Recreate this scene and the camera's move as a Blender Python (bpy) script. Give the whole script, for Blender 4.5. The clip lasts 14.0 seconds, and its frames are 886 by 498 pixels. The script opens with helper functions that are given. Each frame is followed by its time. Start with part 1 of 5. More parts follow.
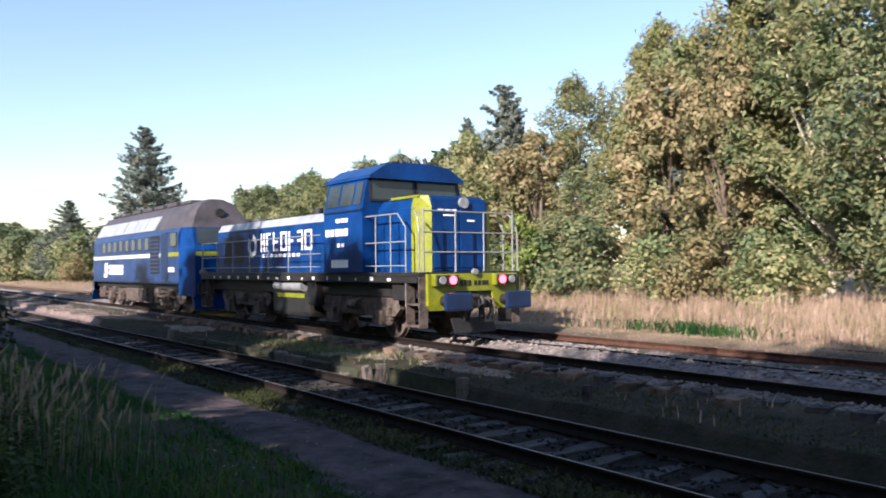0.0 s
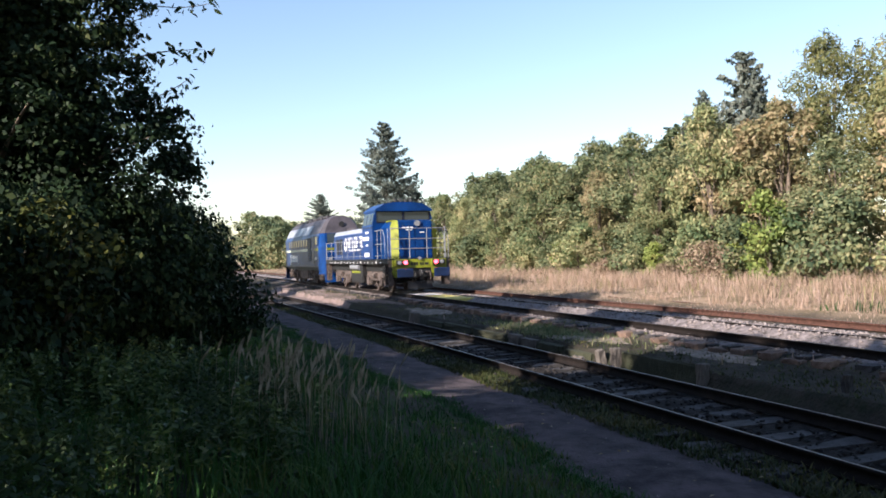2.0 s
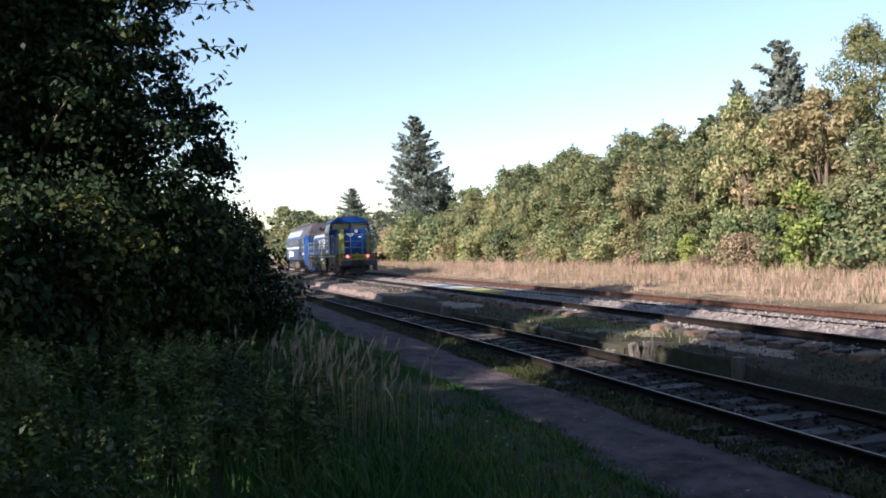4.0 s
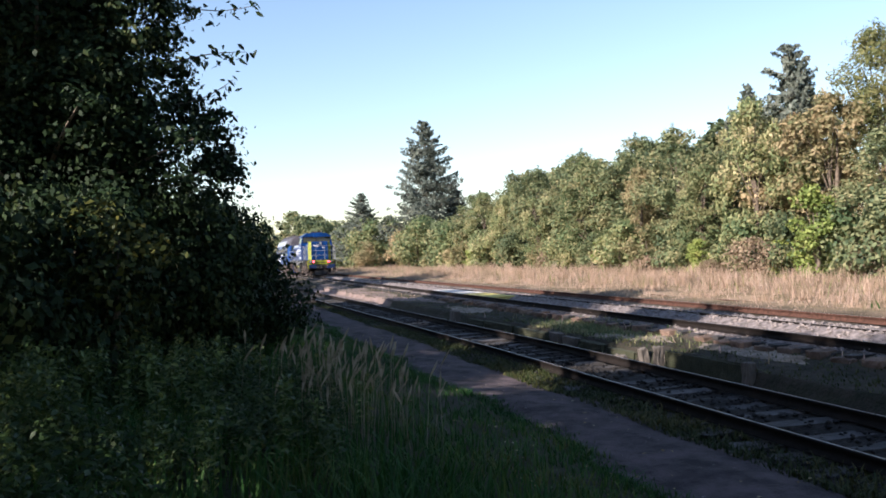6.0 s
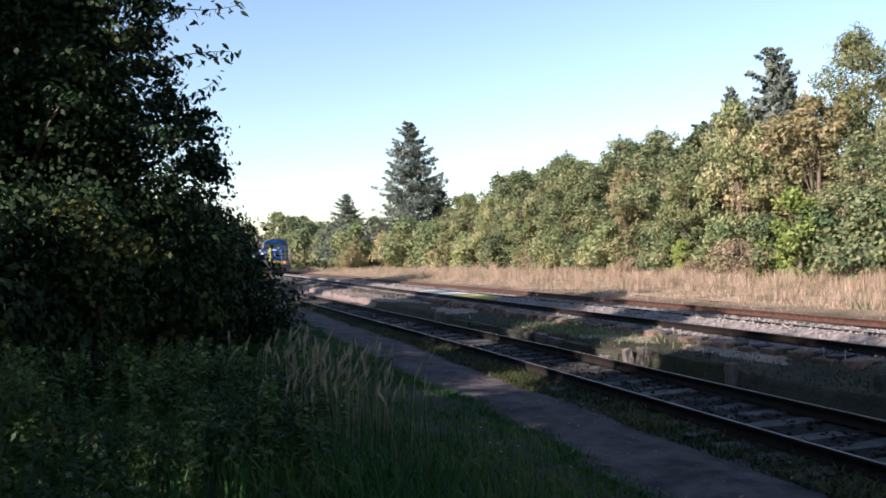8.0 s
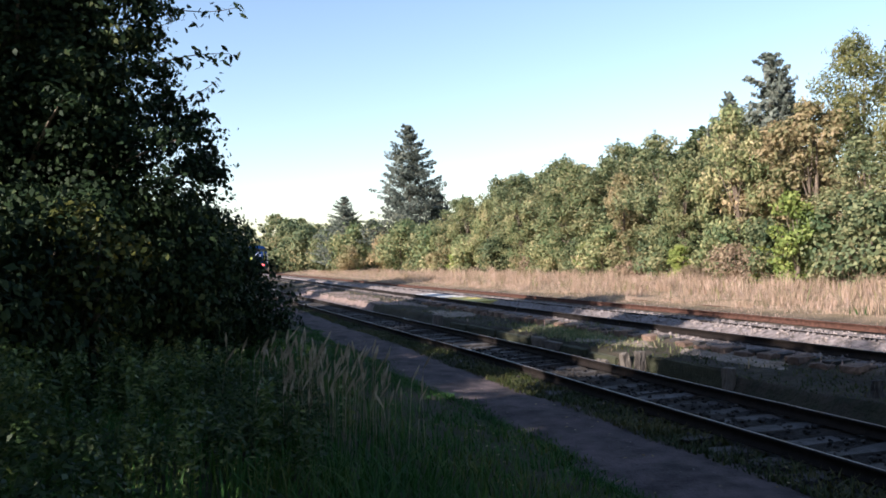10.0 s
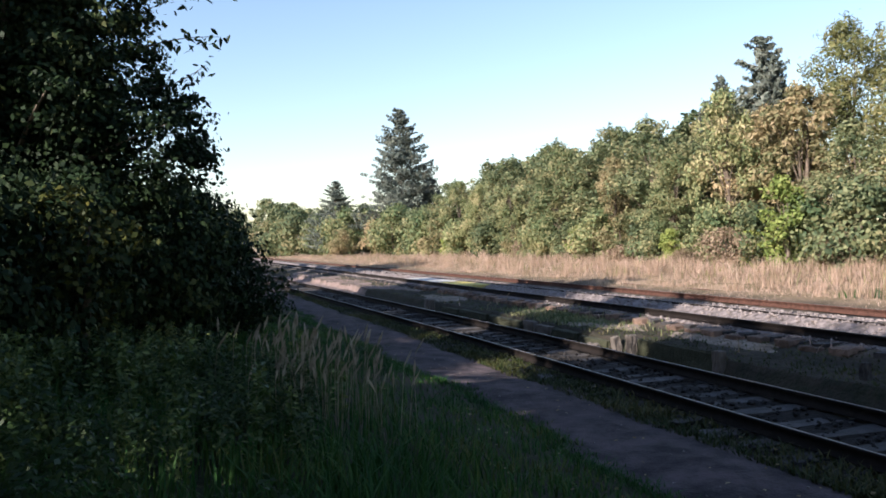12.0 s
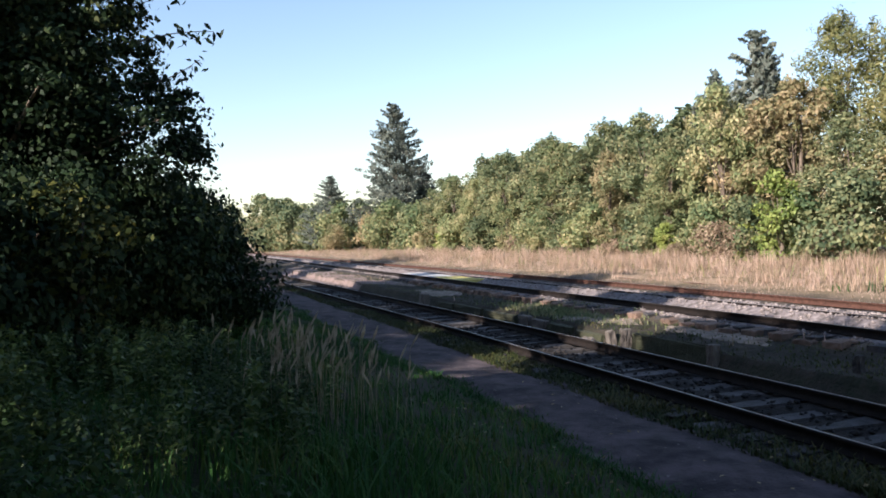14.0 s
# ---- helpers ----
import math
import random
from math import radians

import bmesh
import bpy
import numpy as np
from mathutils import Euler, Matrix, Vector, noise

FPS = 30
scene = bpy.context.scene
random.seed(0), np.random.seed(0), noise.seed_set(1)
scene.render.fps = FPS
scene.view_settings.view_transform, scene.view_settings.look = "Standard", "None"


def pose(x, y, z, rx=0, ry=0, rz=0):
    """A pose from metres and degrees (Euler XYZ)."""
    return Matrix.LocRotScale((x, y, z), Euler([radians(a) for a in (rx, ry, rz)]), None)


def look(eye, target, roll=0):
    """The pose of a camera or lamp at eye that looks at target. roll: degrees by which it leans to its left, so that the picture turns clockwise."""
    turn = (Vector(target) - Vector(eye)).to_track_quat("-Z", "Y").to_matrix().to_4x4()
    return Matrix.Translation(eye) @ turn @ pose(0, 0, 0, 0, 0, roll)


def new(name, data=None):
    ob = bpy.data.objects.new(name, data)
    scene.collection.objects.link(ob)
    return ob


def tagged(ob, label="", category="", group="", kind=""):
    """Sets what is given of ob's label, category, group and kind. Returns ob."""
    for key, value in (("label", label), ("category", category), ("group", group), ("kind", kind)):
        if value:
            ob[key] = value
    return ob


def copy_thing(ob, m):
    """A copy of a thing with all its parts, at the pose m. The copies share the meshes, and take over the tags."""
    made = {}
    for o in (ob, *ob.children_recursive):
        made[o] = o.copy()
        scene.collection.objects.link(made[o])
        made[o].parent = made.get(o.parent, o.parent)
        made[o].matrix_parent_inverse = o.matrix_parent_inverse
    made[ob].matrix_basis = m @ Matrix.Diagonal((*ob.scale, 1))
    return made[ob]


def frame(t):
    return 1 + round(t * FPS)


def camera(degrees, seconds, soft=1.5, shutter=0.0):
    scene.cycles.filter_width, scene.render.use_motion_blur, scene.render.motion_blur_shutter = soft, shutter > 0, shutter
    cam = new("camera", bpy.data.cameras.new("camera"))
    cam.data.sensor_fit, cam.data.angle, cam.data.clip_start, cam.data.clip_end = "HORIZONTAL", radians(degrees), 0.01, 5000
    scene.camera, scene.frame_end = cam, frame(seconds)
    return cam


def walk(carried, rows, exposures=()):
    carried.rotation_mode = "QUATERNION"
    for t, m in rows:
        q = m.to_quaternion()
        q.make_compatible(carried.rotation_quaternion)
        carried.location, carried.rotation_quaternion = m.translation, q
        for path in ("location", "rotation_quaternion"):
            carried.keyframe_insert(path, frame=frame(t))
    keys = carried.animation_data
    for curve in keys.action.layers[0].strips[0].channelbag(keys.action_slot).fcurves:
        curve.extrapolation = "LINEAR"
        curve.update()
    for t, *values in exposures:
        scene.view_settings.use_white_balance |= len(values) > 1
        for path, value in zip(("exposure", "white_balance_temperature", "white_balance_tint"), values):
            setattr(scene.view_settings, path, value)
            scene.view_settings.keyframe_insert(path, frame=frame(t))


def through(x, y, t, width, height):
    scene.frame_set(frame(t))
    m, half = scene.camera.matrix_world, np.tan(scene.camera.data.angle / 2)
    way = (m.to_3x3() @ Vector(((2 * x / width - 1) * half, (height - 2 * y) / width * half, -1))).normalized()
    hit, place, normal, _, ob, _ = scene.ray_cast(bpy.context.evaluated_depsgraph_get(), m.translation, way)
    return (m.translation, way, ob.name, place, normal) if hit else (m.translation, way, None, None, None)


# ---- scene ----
# The tracks run along +y; x is the distance from the standing camera across them; rail tops of the locomotives' track are z = 0.
cam = camera(58.5, 14.0, soft=1.75, shutter=0.12)
EYE = (0.0, 0.0, 1.73)
# seconds, tilt, lean, turn: the camera stands and is panned by hand
PATH = [
    (0.0, 91.250, 0.600, 0.013),
    (0.1, 91.174, 0.672, 2.514),
    (0.2, 91.063, 0.744, 4.520),
    (0.3, 90.816, 0.815, 6.301),
    (0.4, 90.305, 0.887, 8.040),
    (0.5, 90.176, 0.959, 9.235),
    (0.6, 89.875, 1.018, 10.355),
    (0.7, 89.820, 1.077, 11.355),
    (0.8, 89.850, 1.137, 12.359),
    (0.9, 89.886, 1.196, 12.846),
    (1.0, 89.804, 1.255, 13.779),
    (1.5, 90.513, 1.905, 15.607),
    (2.0, 90.398, 1.722, 16.620),
    (2.5, 90.223, 1.772, 17.501),
    (3.0, 89.610, 1.583, 18.258),
    (3.5, 89.777, 1.784, 18.625),
    (6.0, 90.368, 2.011, 19.539),
    (6.5, 90.239, 1.971, 19.430),
    (7.0, 90.463, 1.840, 19.234),
    (7.5, 90.396, 1.818, 19.082),
    (8.0, 90.395, 1.913, 18.466),
    (10.5, 90.628, 1.597, 18.320),
    (11.0, 90.041, 1.589, 18.361),
    (11.5, 89.856, 1.550, 18.427),
    (12.0, 89.468, 1.724, 17.720),
    (12.5, 89.500, 1.612, 17.862),
    (13.0, 89.481, 1.634, 17.147),
    (13.5, 89.338, 1.707, 16.903),
    (14.0, 89.077, 1.895, 17.342),
]
TURN = -36.8
walk(cam, [(t, pose(*EYE, rx, ry, rz + TURN)) for t, rx, ry, rz in PATH], [(0.0, 1.32, 6420, 17), (14.0, 1.32, 6420, 17)])

# ---- light ----
SUN_EL, SUN_AZ = 27.0, 248.0     # degrees; azimuth clockwise from +y
world = bpy.data.worlds.new("sky")
scene.world = world
world.use_nodes = True
wn = world.node_tree.nodes
sky = wn.new("ShaderNodeTexSky")
sky.sky_type = 'NISHITA'
sky.sun_disc = False
sky.sun_elevation = radians(SUN_EL)
sky.sun_rotation = radians(SUN_AZ)
sky.air_density, sky.dust_density, sky.ozone_density = 1.2, 0.5, 2.2
wn["Background"].inputs["Strength"].default_value = 0.093
world.node_tree.links.new(sky.outputs[0], wn["Background"].inputs[0])
sun_data = bpy.data.lights.new("sun", "SUN")
sun_data.energy, sun_data.angle, sun_data.color = 5.0, radians(0.6), (1.0, 0.92, 0.81)
sun = new("sun", sun_data)
s_dir = Vector((math.sin(radians(SUN_AZ)) * math.cos(radians(SUN_EL)), math.cos(radians(SUN_AZ)) * math.cos(radians(SUN_EL)), math.sin(radians(SUN_EL))))
sun.matrix_world = look(s_dir * 60, (0, 0, 0))
RNG = np.random.default_rng(7)


# ---- materials ----
def material(name, color, rough=0.7, metal=0.0, var=0.25, scale=6.0, bump=0.0, bump_scale=60.0, color2=None, emit=None, spec=0.5, rnd=0.0):
    """A plain surface with stains at one scale and grain at another."""
    m = bpy.data.materials.new(name)
    m.use_nodes = True
    nt = m.node_tree
    N, Lk = nt.nodes, nt.links
    b = N["Principled BSDF"]
    b.inputs["Roughness"].default_value = rough
    b.inputs["Metallic"].default_value = metal
    b.inputs["Specular IOR Level"].default_value = spec
    tc = N.new("ShaderNodeTexCoord")
    n1 = N.new("ShaderNodeTexNoise")
    n1.inputs["Scale"].default_value = scale
    n1.inputs["Detail"].default_value = 6
    n1.inputs["Roughness"].default_value = 0.65
    Lk.new(tc.outputs["Object"], n1.inputs["Vector"])
    r = N.new("ShaderNodeValToRGB")
    c2 = color2 or tuple(c * (1 - var) for c in color)
    c1 = color if color2 else tuple(min(1, c * (1 + var * 0.6)) for c in color)
    r.color_ramp.elements[0].position, r.color_ramp.elements[0].color = 0.36, (*c2, 1)
    r.color_ramp.elements[1].position, r.color_ramp.elements[1].color = 0.64, (*c1, 1)
    Lk.new(n1.outputs["Fac"], r.inputs["Fac"])
    out = r.outputs["Color"]
    if rnd:
        oi = N.new("ShaderNodeObjectInfo")
        hs = N.new("ShaderNodeHueSaturation")
        mr = N.new("ShaderNodeMapRange")
        mr.inputs["To Min"].default_value, mr.inputs["To Max"].default_value = 1 - rnd, 1 + rnd
        Lk.new(oi.outputs["Random"], mr.inputs["Value"])
        Lk.new(mr.outputs[0], hs.inputs["Value"])
        Lk.new(out, hs.inputs["Color"])
        out = hs.outputs["Color"]
    Lk.new(out, b.inputs["Base Color"])
    if bump:
        n2 = N.new("ShaderNodeTexNoise")
        n2.inputs["Scale"].default_value = bump_scale
        n2.inputs["Detail"].default_value = 5
        Lk.new(tc.outputs["Object"], n2.inputs["Vector"])
        bp = N.new("ShaderNodeBump")
        bp.inputs["Strength"].default_value = bump
        bp.inputs["Distance"].default_value = 0.02
        Lk.new(n2.outputs["Fac"], bp.inputs["Height"])
        Lk.new(bp.outputs["Normal"], b.inputs["Normal"])
    if emit:
        b.inputs["Emission Color"].default_value = (*emit[:3], 1)
        b.inputs["Emission Strength"].default_value = emit[3]
    return m


def leaf_material(name, colors, through=0.35, gloss=0.6, patch=0.5, spec=0.2):
    """Leaves: each leaf its own tint, larger patches of another tint, light let through."""
    m = bpy.data.materials.new(name)
    m.use_nodes = True
    nt = m.node_tree
    N, Lk = nt.nodes, nt.links
    geo, tc = N.new("ShaderNodeNewGeometry"), N.new("ShaderNodeTexCoord")
    noi = N.new("ShaderNodeTexNoise")
    noi.inputs["Scale"].default_value = patch
    noi.inputs["Detail"].default_value = 3
    Lk.new(tc.outputs["Object"], noi.inputs["Vector"])
    mix = N.new("ShaderNodeMath")
    mix.operation = "MULTIPLY_ADD"
    mix.inputs[1].default_value = 0.62
    Lk.new(geo.outputs["Random Per Island"], mix.inputs[0])
    sub = N.new("ShaderNodeMath")
    sub.operation = "MULTIPLY_ADD"
    sub.inputs[1].default_value, sub.inputs[2].default_value = 1.7, -0.66
    Lk.new(noi.outputs["Fac"], sub.inputs[0])
    Lk.new(sub.outputs[0], mix.inputs[2])
    ramp = N.new("ShaderNodeValToRGB")
    els = ramp.color_ramp.elements
    while len(els) < len(colors):
        els.new(0.5)
    for i, c in enumerate(colors):
        els[i].position, els[i].color = i / (len(colors) - 1), (*c, 1)
    Lk.new(mix.outputs[0], ramp.inputs["Fac"])
    oi, hs, mr = N.new("ShaderNodeObjectInfo"), N.new("ShaderNodeHueSaturation"), N.new("ShaderNodeMapRange")
    mr.inputs["To Min"].default_value, mr.inputs["To Max"].default_value = 0.8, 1.25
    Lk.new(oi.outputs["Random"], mr.inputs["Value"])
    hue = N.new("ShaderNodeMapRange")
    hue.inputs["To Min"].default_value, hue.inputs["To Max"].default_value = 0.512, 0.488
    Lk.new(oi.outputs["Random"], hue.inputs["Value"])
    Lk.new(hue.outputs[0], hs.inputs["Hue"])
    Lk.new(mr.outputs[0], hs.inputs["Value"])
    Lk.new(ramp.outputs["Color"], hs.inputs["Color"])
    b = N["Principled BSDF"]
    b.inputs["Roughness"].default_value = gloss
    b.inputs["Specular IOR Level"].default_value = spec
    Lk.new(hs.outputs["Color"], b.inputs["Base Color"])
    tr = N.new("ShaderNodeBsdfTranslucent")
    Lk.new(hs.outputs["Color"], tr.inputs["Color"])
    ms = N.new("ShaderNodeMixShader")
    ms.inputs[0].default_value = through
    Lk.new(b.outputs[0], ms.inputs[1])
    Lk.new(tr.outputs[0], ms.inputs[2])
    Lk.new(ms.outputs[0], N["Material Output"].inputs["Surface"])
    return m


M_BLUE = material("loco_blue_paint", (0.003, 0.034, 0.142), 0.34, var=0.35, scale=1.6, bump=0.05, bump_scale=25, spec=0.15)
M_SIDE = material("faded_navy_side_paint", (0.016, 0.042, 0.125), 0.4, var=0.45, scale=1.8, bump=0.05, bump_scale=25, spec=0.3)
M_NAVY = material("loco_dark_blue_paint", (0.005, 0.018, 0.065), 0.38, var=0.35, scale=1.4)
M_LIME = material("loco_lime_paint", (0.18, 0.20, 0.012), 0.42, var=0.3, scale=4)
M_STRIPE = material("sunlit_lime_stripe", (0.50, 0.53, 0.42), 0.5, var=0.2, scale=3)
M_WHITE = material("white_lettering", (0.75, 0.76, 0.76), 0.5, var=0.12)
M_CREAM = material("pale_roof_paint", (0.26, 0.28, 0.31), 0.4, var=0.2, scale=2)
M_ROOF = material("sooty_roof_paint", (0.055, 0.048, 0.055), 0.55, var=0.4, scale=2)
M_BLACK = material("black_running_gear", (0.012, 0.012, 0.013), 0.6, var=0.5, scale=5, bump=0.2)
M_GRIME = material("dusty_running_gear", (0.12, 0.09, 0.078), 0.85, scale=5, bump=0.4, bump_scale=30, color2=(0.022, 0.018, 0.016))
M_STEEL = material("grey_handrail_paint", (0.20, 0.21, 0.225), 0.5, var=0.25)
M_GLASS = material("dark_window_glass", (0.03, 0.04, 0.045), 0.06, var=0.2, scale=1)
M_RED = material("red_tail_lamp", (0.7, 0.02, 0.02), 0.3, emit=(1.0, 0.06, 0.09, 4.0))
M_LENS = material("clear_lamp_lens", (0.22, 0.23, 0.25), 0.1)
M_RAIL = material("rusty_rail_side", (0.07, 0.034, 0.025), 0.9, var=0.5, scale=9, bump=0.3, spec=0.2)
# darker copy of the rusty rail for the tracks lying in shade
M_SHADERAIL = material("shade_darkened_rail_side", (0.011, 0.008, 0.007), 0.9, var=0.5, scale=9, bump=0.3, spec=0.2)
M_RAILTOP = material("worn_rail_top", (0.30, 0.26, 0.24), 0.4, metal=0.6, var=0.25, scale=4)
M_TIE = material("weathered_sleeper", (0.05, 0.046, 0.046), 0.9, var=0.55, scale=5, bump=0.5, bump_scale=40, rnd=0.3)
M_STONE = material("ballast_stone", (0.21, 0.18, 0.172), 0.9, var=0.4, scale=3, rnd=0.2)
# stones of the near bed, their tone lowered to match its shade
M_SHADESTONE = material("shade_darkened_stone", (0.017, 0.015, 0.015), 0.95, var=0.5, scale=3)
M_BALLAST = material("ballast_bed", (0.235, 0.2, 0.195), 0.95, scale=7, bump=1.0, bump_scale=22, color2=(0.06, 0.05, 0.045))
# pale tone that imitates sunlit ground on the island
M_SUNPATCH = material("pale_sun_patch", (0.27, 0.215, 0.17), 0.95, scale=3, bump=0.6, bump_scale=30, color2=(0.09, 0.07, 0.05))
M_YELLOW = material("faded_yellow_paint", (0.50, 0.42, 0.12), 0.8, var=0.3, scale=5, bump=0.3)
M_PALE = material("pale_concrete_panel", (0.52, 0.50, 0.47), 0.85, var=0.25, scale=4, bump=0.3)
M_GRAVEL = material("pinkish_gravel", (0.21, 0.15, 0.137), 0.95, scale=1.3, bump=1.0, bump_scale=16, color2=(0.10, 0.075, 0.06))
M_CONC = material("old_concrete", (0.105, 0.09, 0.078), 0.9, var=0.35, scale=4, bump=0.5, bump_scale=30, rnd=0.15)
M_RUSTY = material("rust_brown_block", (0.18, 0.12, 0.09), 0.92, scale=4, bump=0.6, bump_scale=25, color2=(0.08, 0.05, 0.035), rnd=0.3)
M_MOSS = material("mossy_concrete", (0.04, 0.04, 0.022), 0.95, scale=7, bump=1.0, bump_scale=22, color2=(0.02, 0.025, 0.01))
M_BARK = material("bark", (0.13, 0.10, 0.075), 0.9, var=0.45, scale=8, bump=0.6, bump_scale=30)
M_BIRCH = material("pale_bark", (0.42, 0.38, 0.32), 0.8, var=0.4, scale=5)
M_PATH = material("trodden_gravel_path", (0.095, 0.073, 0.077), 0.97, scale=2.4, bump=1.0, bump_scale=26, color2=(0.022, 0.019, 0.022), spec=0.2)

L_GREEN = leaf_material("green_leaves", [(0.05, 0.08, 0.046), (0.11, 0.142, 0.072), (0.20, 0.215, 0.108), (0.34, 0.285, 0.155)])
L_YELLOW = leaf_material("yellowing_leaves", [(0.07, 0.115, 0.055), (0.15, 0.19, 0.09), (0.26, 0.26, 0.125), (0.40, 0.34, 0.19)])
L_ORANGE = leaf_material("orange_leaves", [(0.09, 0.115, 0.052), (0.19, 0.18, 0.092), (0.31, 0.245, 0.135), (0.42, 0.325, 0.20)])
L_FRESH = leaf_material("fresh_green_leaves", [(0.11, 0.16, 0.05), (0.19, 0.25, 0.07), (0.27, 0.31, 0.09), (0.37, 0.35, 0.12)])
L_WITHER = leaf_material("withered_leaves", [(0.13, 0.10, 0.07), (0.22, 0.16, 0.11), (0.32, 0.24, 0.17), (0.36, 0.30, 0.18)])
L_WILLOW = leaf_material("grey_green_leaves", [(0.09, 0.115, 0.05), (0.15, 0.165, 0.07), (0.22, 0.21, 0.09), (0.27, 0.25, 0.11)])
L_SPRUCE = leaf_material("spruce_needles", [(0.06, 0.08, 0.07), (0.095, 0.115, 0.095), (0.13, 0.15, 0.125), (0.18, 0.19, 0.15)], through=0.25)
# leaves darkened below their own green to carry the thicket's shade
L_SHADE = leaf_material("shade_darkened_leaves", [(0.007, 0.017, 0.009), (0.012, 0.026, 0.011), (0.022, 0.04, 0.015), (0.07, 0.08, 0.026)], through=0.12, spec=0.12)
# the yellow end paints sunlit leaves onto one bush
L_FLECK = leaf_material("sun_flecked_leaves", [(0.012, 0.026, 0.009), (0.03, 0.046, 0.012), (0.075, 0.08, 0.018), (0.19, 0.16, 0.032)], through=0.15)
L_MOSSY = leaf_material("mossy_verge_grass", [(0.014, 0.03, 0.010), (0.03, 0.044, 0.014), (0.055, 0.06, 0.02), (0.11, 0.10, 0.036)], through=0.2)
L_GRASS = leaf_material("green_grass", [(0.010, 0.048, 0.012), (0.020, 0.08, 0.018), (0.042, 0.105, 0.022), (0.11, 0.12, 0.036)], through=0.25)
L_STRAW = leaf_material("dry_grass", [(0.17, 0.16, 0.085), (0.33, 0.24, 0.175), (0.48, 0.34, 0.275), (0.62, 0.47, 0.40)], through=0.42, patch=0.9)
L_TUFT = leaf_material("dry_tuft_grass", [(0.15, 0.145, 0.075), (0.29, 0.215, 0.15), (0.40, 0.295, 0.22), (0.52, 0.41, 0.32)], through=0.35, patch=0.5)
L_SEED = leaf_material("grass_seed_heads", [(0.15, 0.13, 0.09), (0.25, 0.215, 0.15), (0.36, 0.31, 0.235), (0.45, 0.40, 0.31)])
# broad weed leaves; the palest tints imitate flecks of sun on them
L_NETTLE = leaf_material("sun_flecked_weed_leaves", [(0.025, 0.055, 0.016), (0.075, 0.125, 0.034), (0.20, 0.245, 0.075), (0.36, 0.37, 0.14)], gloss=0.42, spec=0.3)
L_LITTER = leaf_material("fallen_leaves", [(0.12, 0.08, 0.04), (0.22, 0.16, 0.08), (0.34, 0.27, 0.15), (0.45, 0.40, 0.30)])
L_WEED = leaf_material("weed_leaves", [(0.012, 0.03, 0.012), (0.024, 0.052, 0.018), (0.05, 0.085, 0.028), (0.16, 0.18, 0.055)], gloss=0.5, spec=0.2)


def ground_material():
    """Soil, moss and short turf; straw litter under the meadow and the trees."""
    m = bpy.data.materials.new("ground_soil_and_turf")
    m.use_nodes = True
    N, Lk = m.node_tree.nodes, m.node_tree.links
    b = N["Principled BSDF"]
    b.inputs["Roughness"].default_value = 0.95
    b.inputs["Specular IOR Level"].default_value = 0.2
    tc, sep = N.new("ShaderNodeTexCoord"), N.new("ShaderNodeSeparateXYZ")
    Lk.new(tc.outputs["Object"], sep.inputs[0])

    def noise_ramp(scale, a, c, lo=0.4, hi=0.6):
        n, r = N.new("ShaderNodeTexNoise"), N.new("ShaderNodeValToRGB")
        n.inputs["Scale"].default_value = scale
        n.inputs["Detail"].default_value = 8
        n.inputs["Roughness"].default_value = 0.7
        Lk.new(tc.outputs["Object"], n.inputs["Vector"])
        r.color_ramp.elements[0].position, r.color_ramp.elements[0].color = lo, (*a, 1)
        r.color_ramp.elements[1].position, r.color_ramp.elements[1].color = hi, (*c, 1)
        Lk.new(n.outputs["Fac"], r.inputs["Fac"])
        return r.outputs["Color"], n.outputs["Fac"]

    turf, _ = noise_ramp(1.7, (0.034, 0.029, 0.022), (0.022, 0.034, 0.012))
    cinder, fine = noise_ramp(0.9, (0.045, 0.04, 0.033), (0.11, 0.088, 0.066))
    # near track's bed, coloured darker to read as deep shade
    shaded_bed, _ = noise_ramp(2.4, (0.010, 0.009, 0.009), (0.028, 0.024, 0.021))
    island, _ = noise_ramp(2.6, (0.018, 0.02, 0.012), (0.05, 0.04, 0.032))
    straw, _ = noise_ramp(0.6, (0.14, 0.11, 0.06), (0.30, 0.22, 0.15))

    def band(x0, x1, w):
        lo, hi = N.new("ShaderNodeMapRange"), N.new("ShaderNodeMapRange")
        Lk.new(sep.outputs["X"], lo.inputs["Value"])
        Lk.new(sep.outputs["X"], hi.inputs["Value"])
        lo.inputs["From Min"].default_value, lo.inputs["From Max"].default_value = x0 - w, x0 + w
        hi.inputs["From Min"].default_value, hi.inputs["From Max"].default_value = x1 + w, x1 - w
        mul = N.new("ShaderNodeMath")
        mul.operation = "MULTIPLY"
        Lk.new(lo.outputs[0], mul.inputs[0])
        Lk.new(hi.outputs[0], mul.inputs[1])
        return mul.outputs[0]

    def mixed(fac, a, c):
        mx = N.new("ShaderNodeMix")
        mx.data_type = "RGBA"
        Lk.new(fac, mx.inputs["Factor"])
        Lk.new(a, mx.inputs[6])
        Lk.new(c, mx.inputs[7])
        return mx.outputs[2]

    col = mixed(band(4.2, 8.4, 0.3), turf, shaded_bed)
    col = mixed(band(8.5, 10.4, 0.15), col, island)
    col = mixed(band(10.1, 15.6, 0.3), col, cinder)
    col = mixed(band(15.3, 400.0, 0.5), col, straw)
    Lk.new(col, b.inputs["Base Color"])
    n2, bp = N.new("ShaderNodeTexNoise"), N.new("ShaderNodeBump")
    n2.inputs["Scale"].default_value, n2.inputs["Detail"].default_value = 18, 8
    Lk.new(tc.outputs["Object"], n2.inputs["Vector"])
    bp.inputs["Strength"].default_value, bp.inputs["Distance"].default_value = 0.8, 0.06
    Lk.new(n2.outputs["Fac"], bp.inputs["Height"])
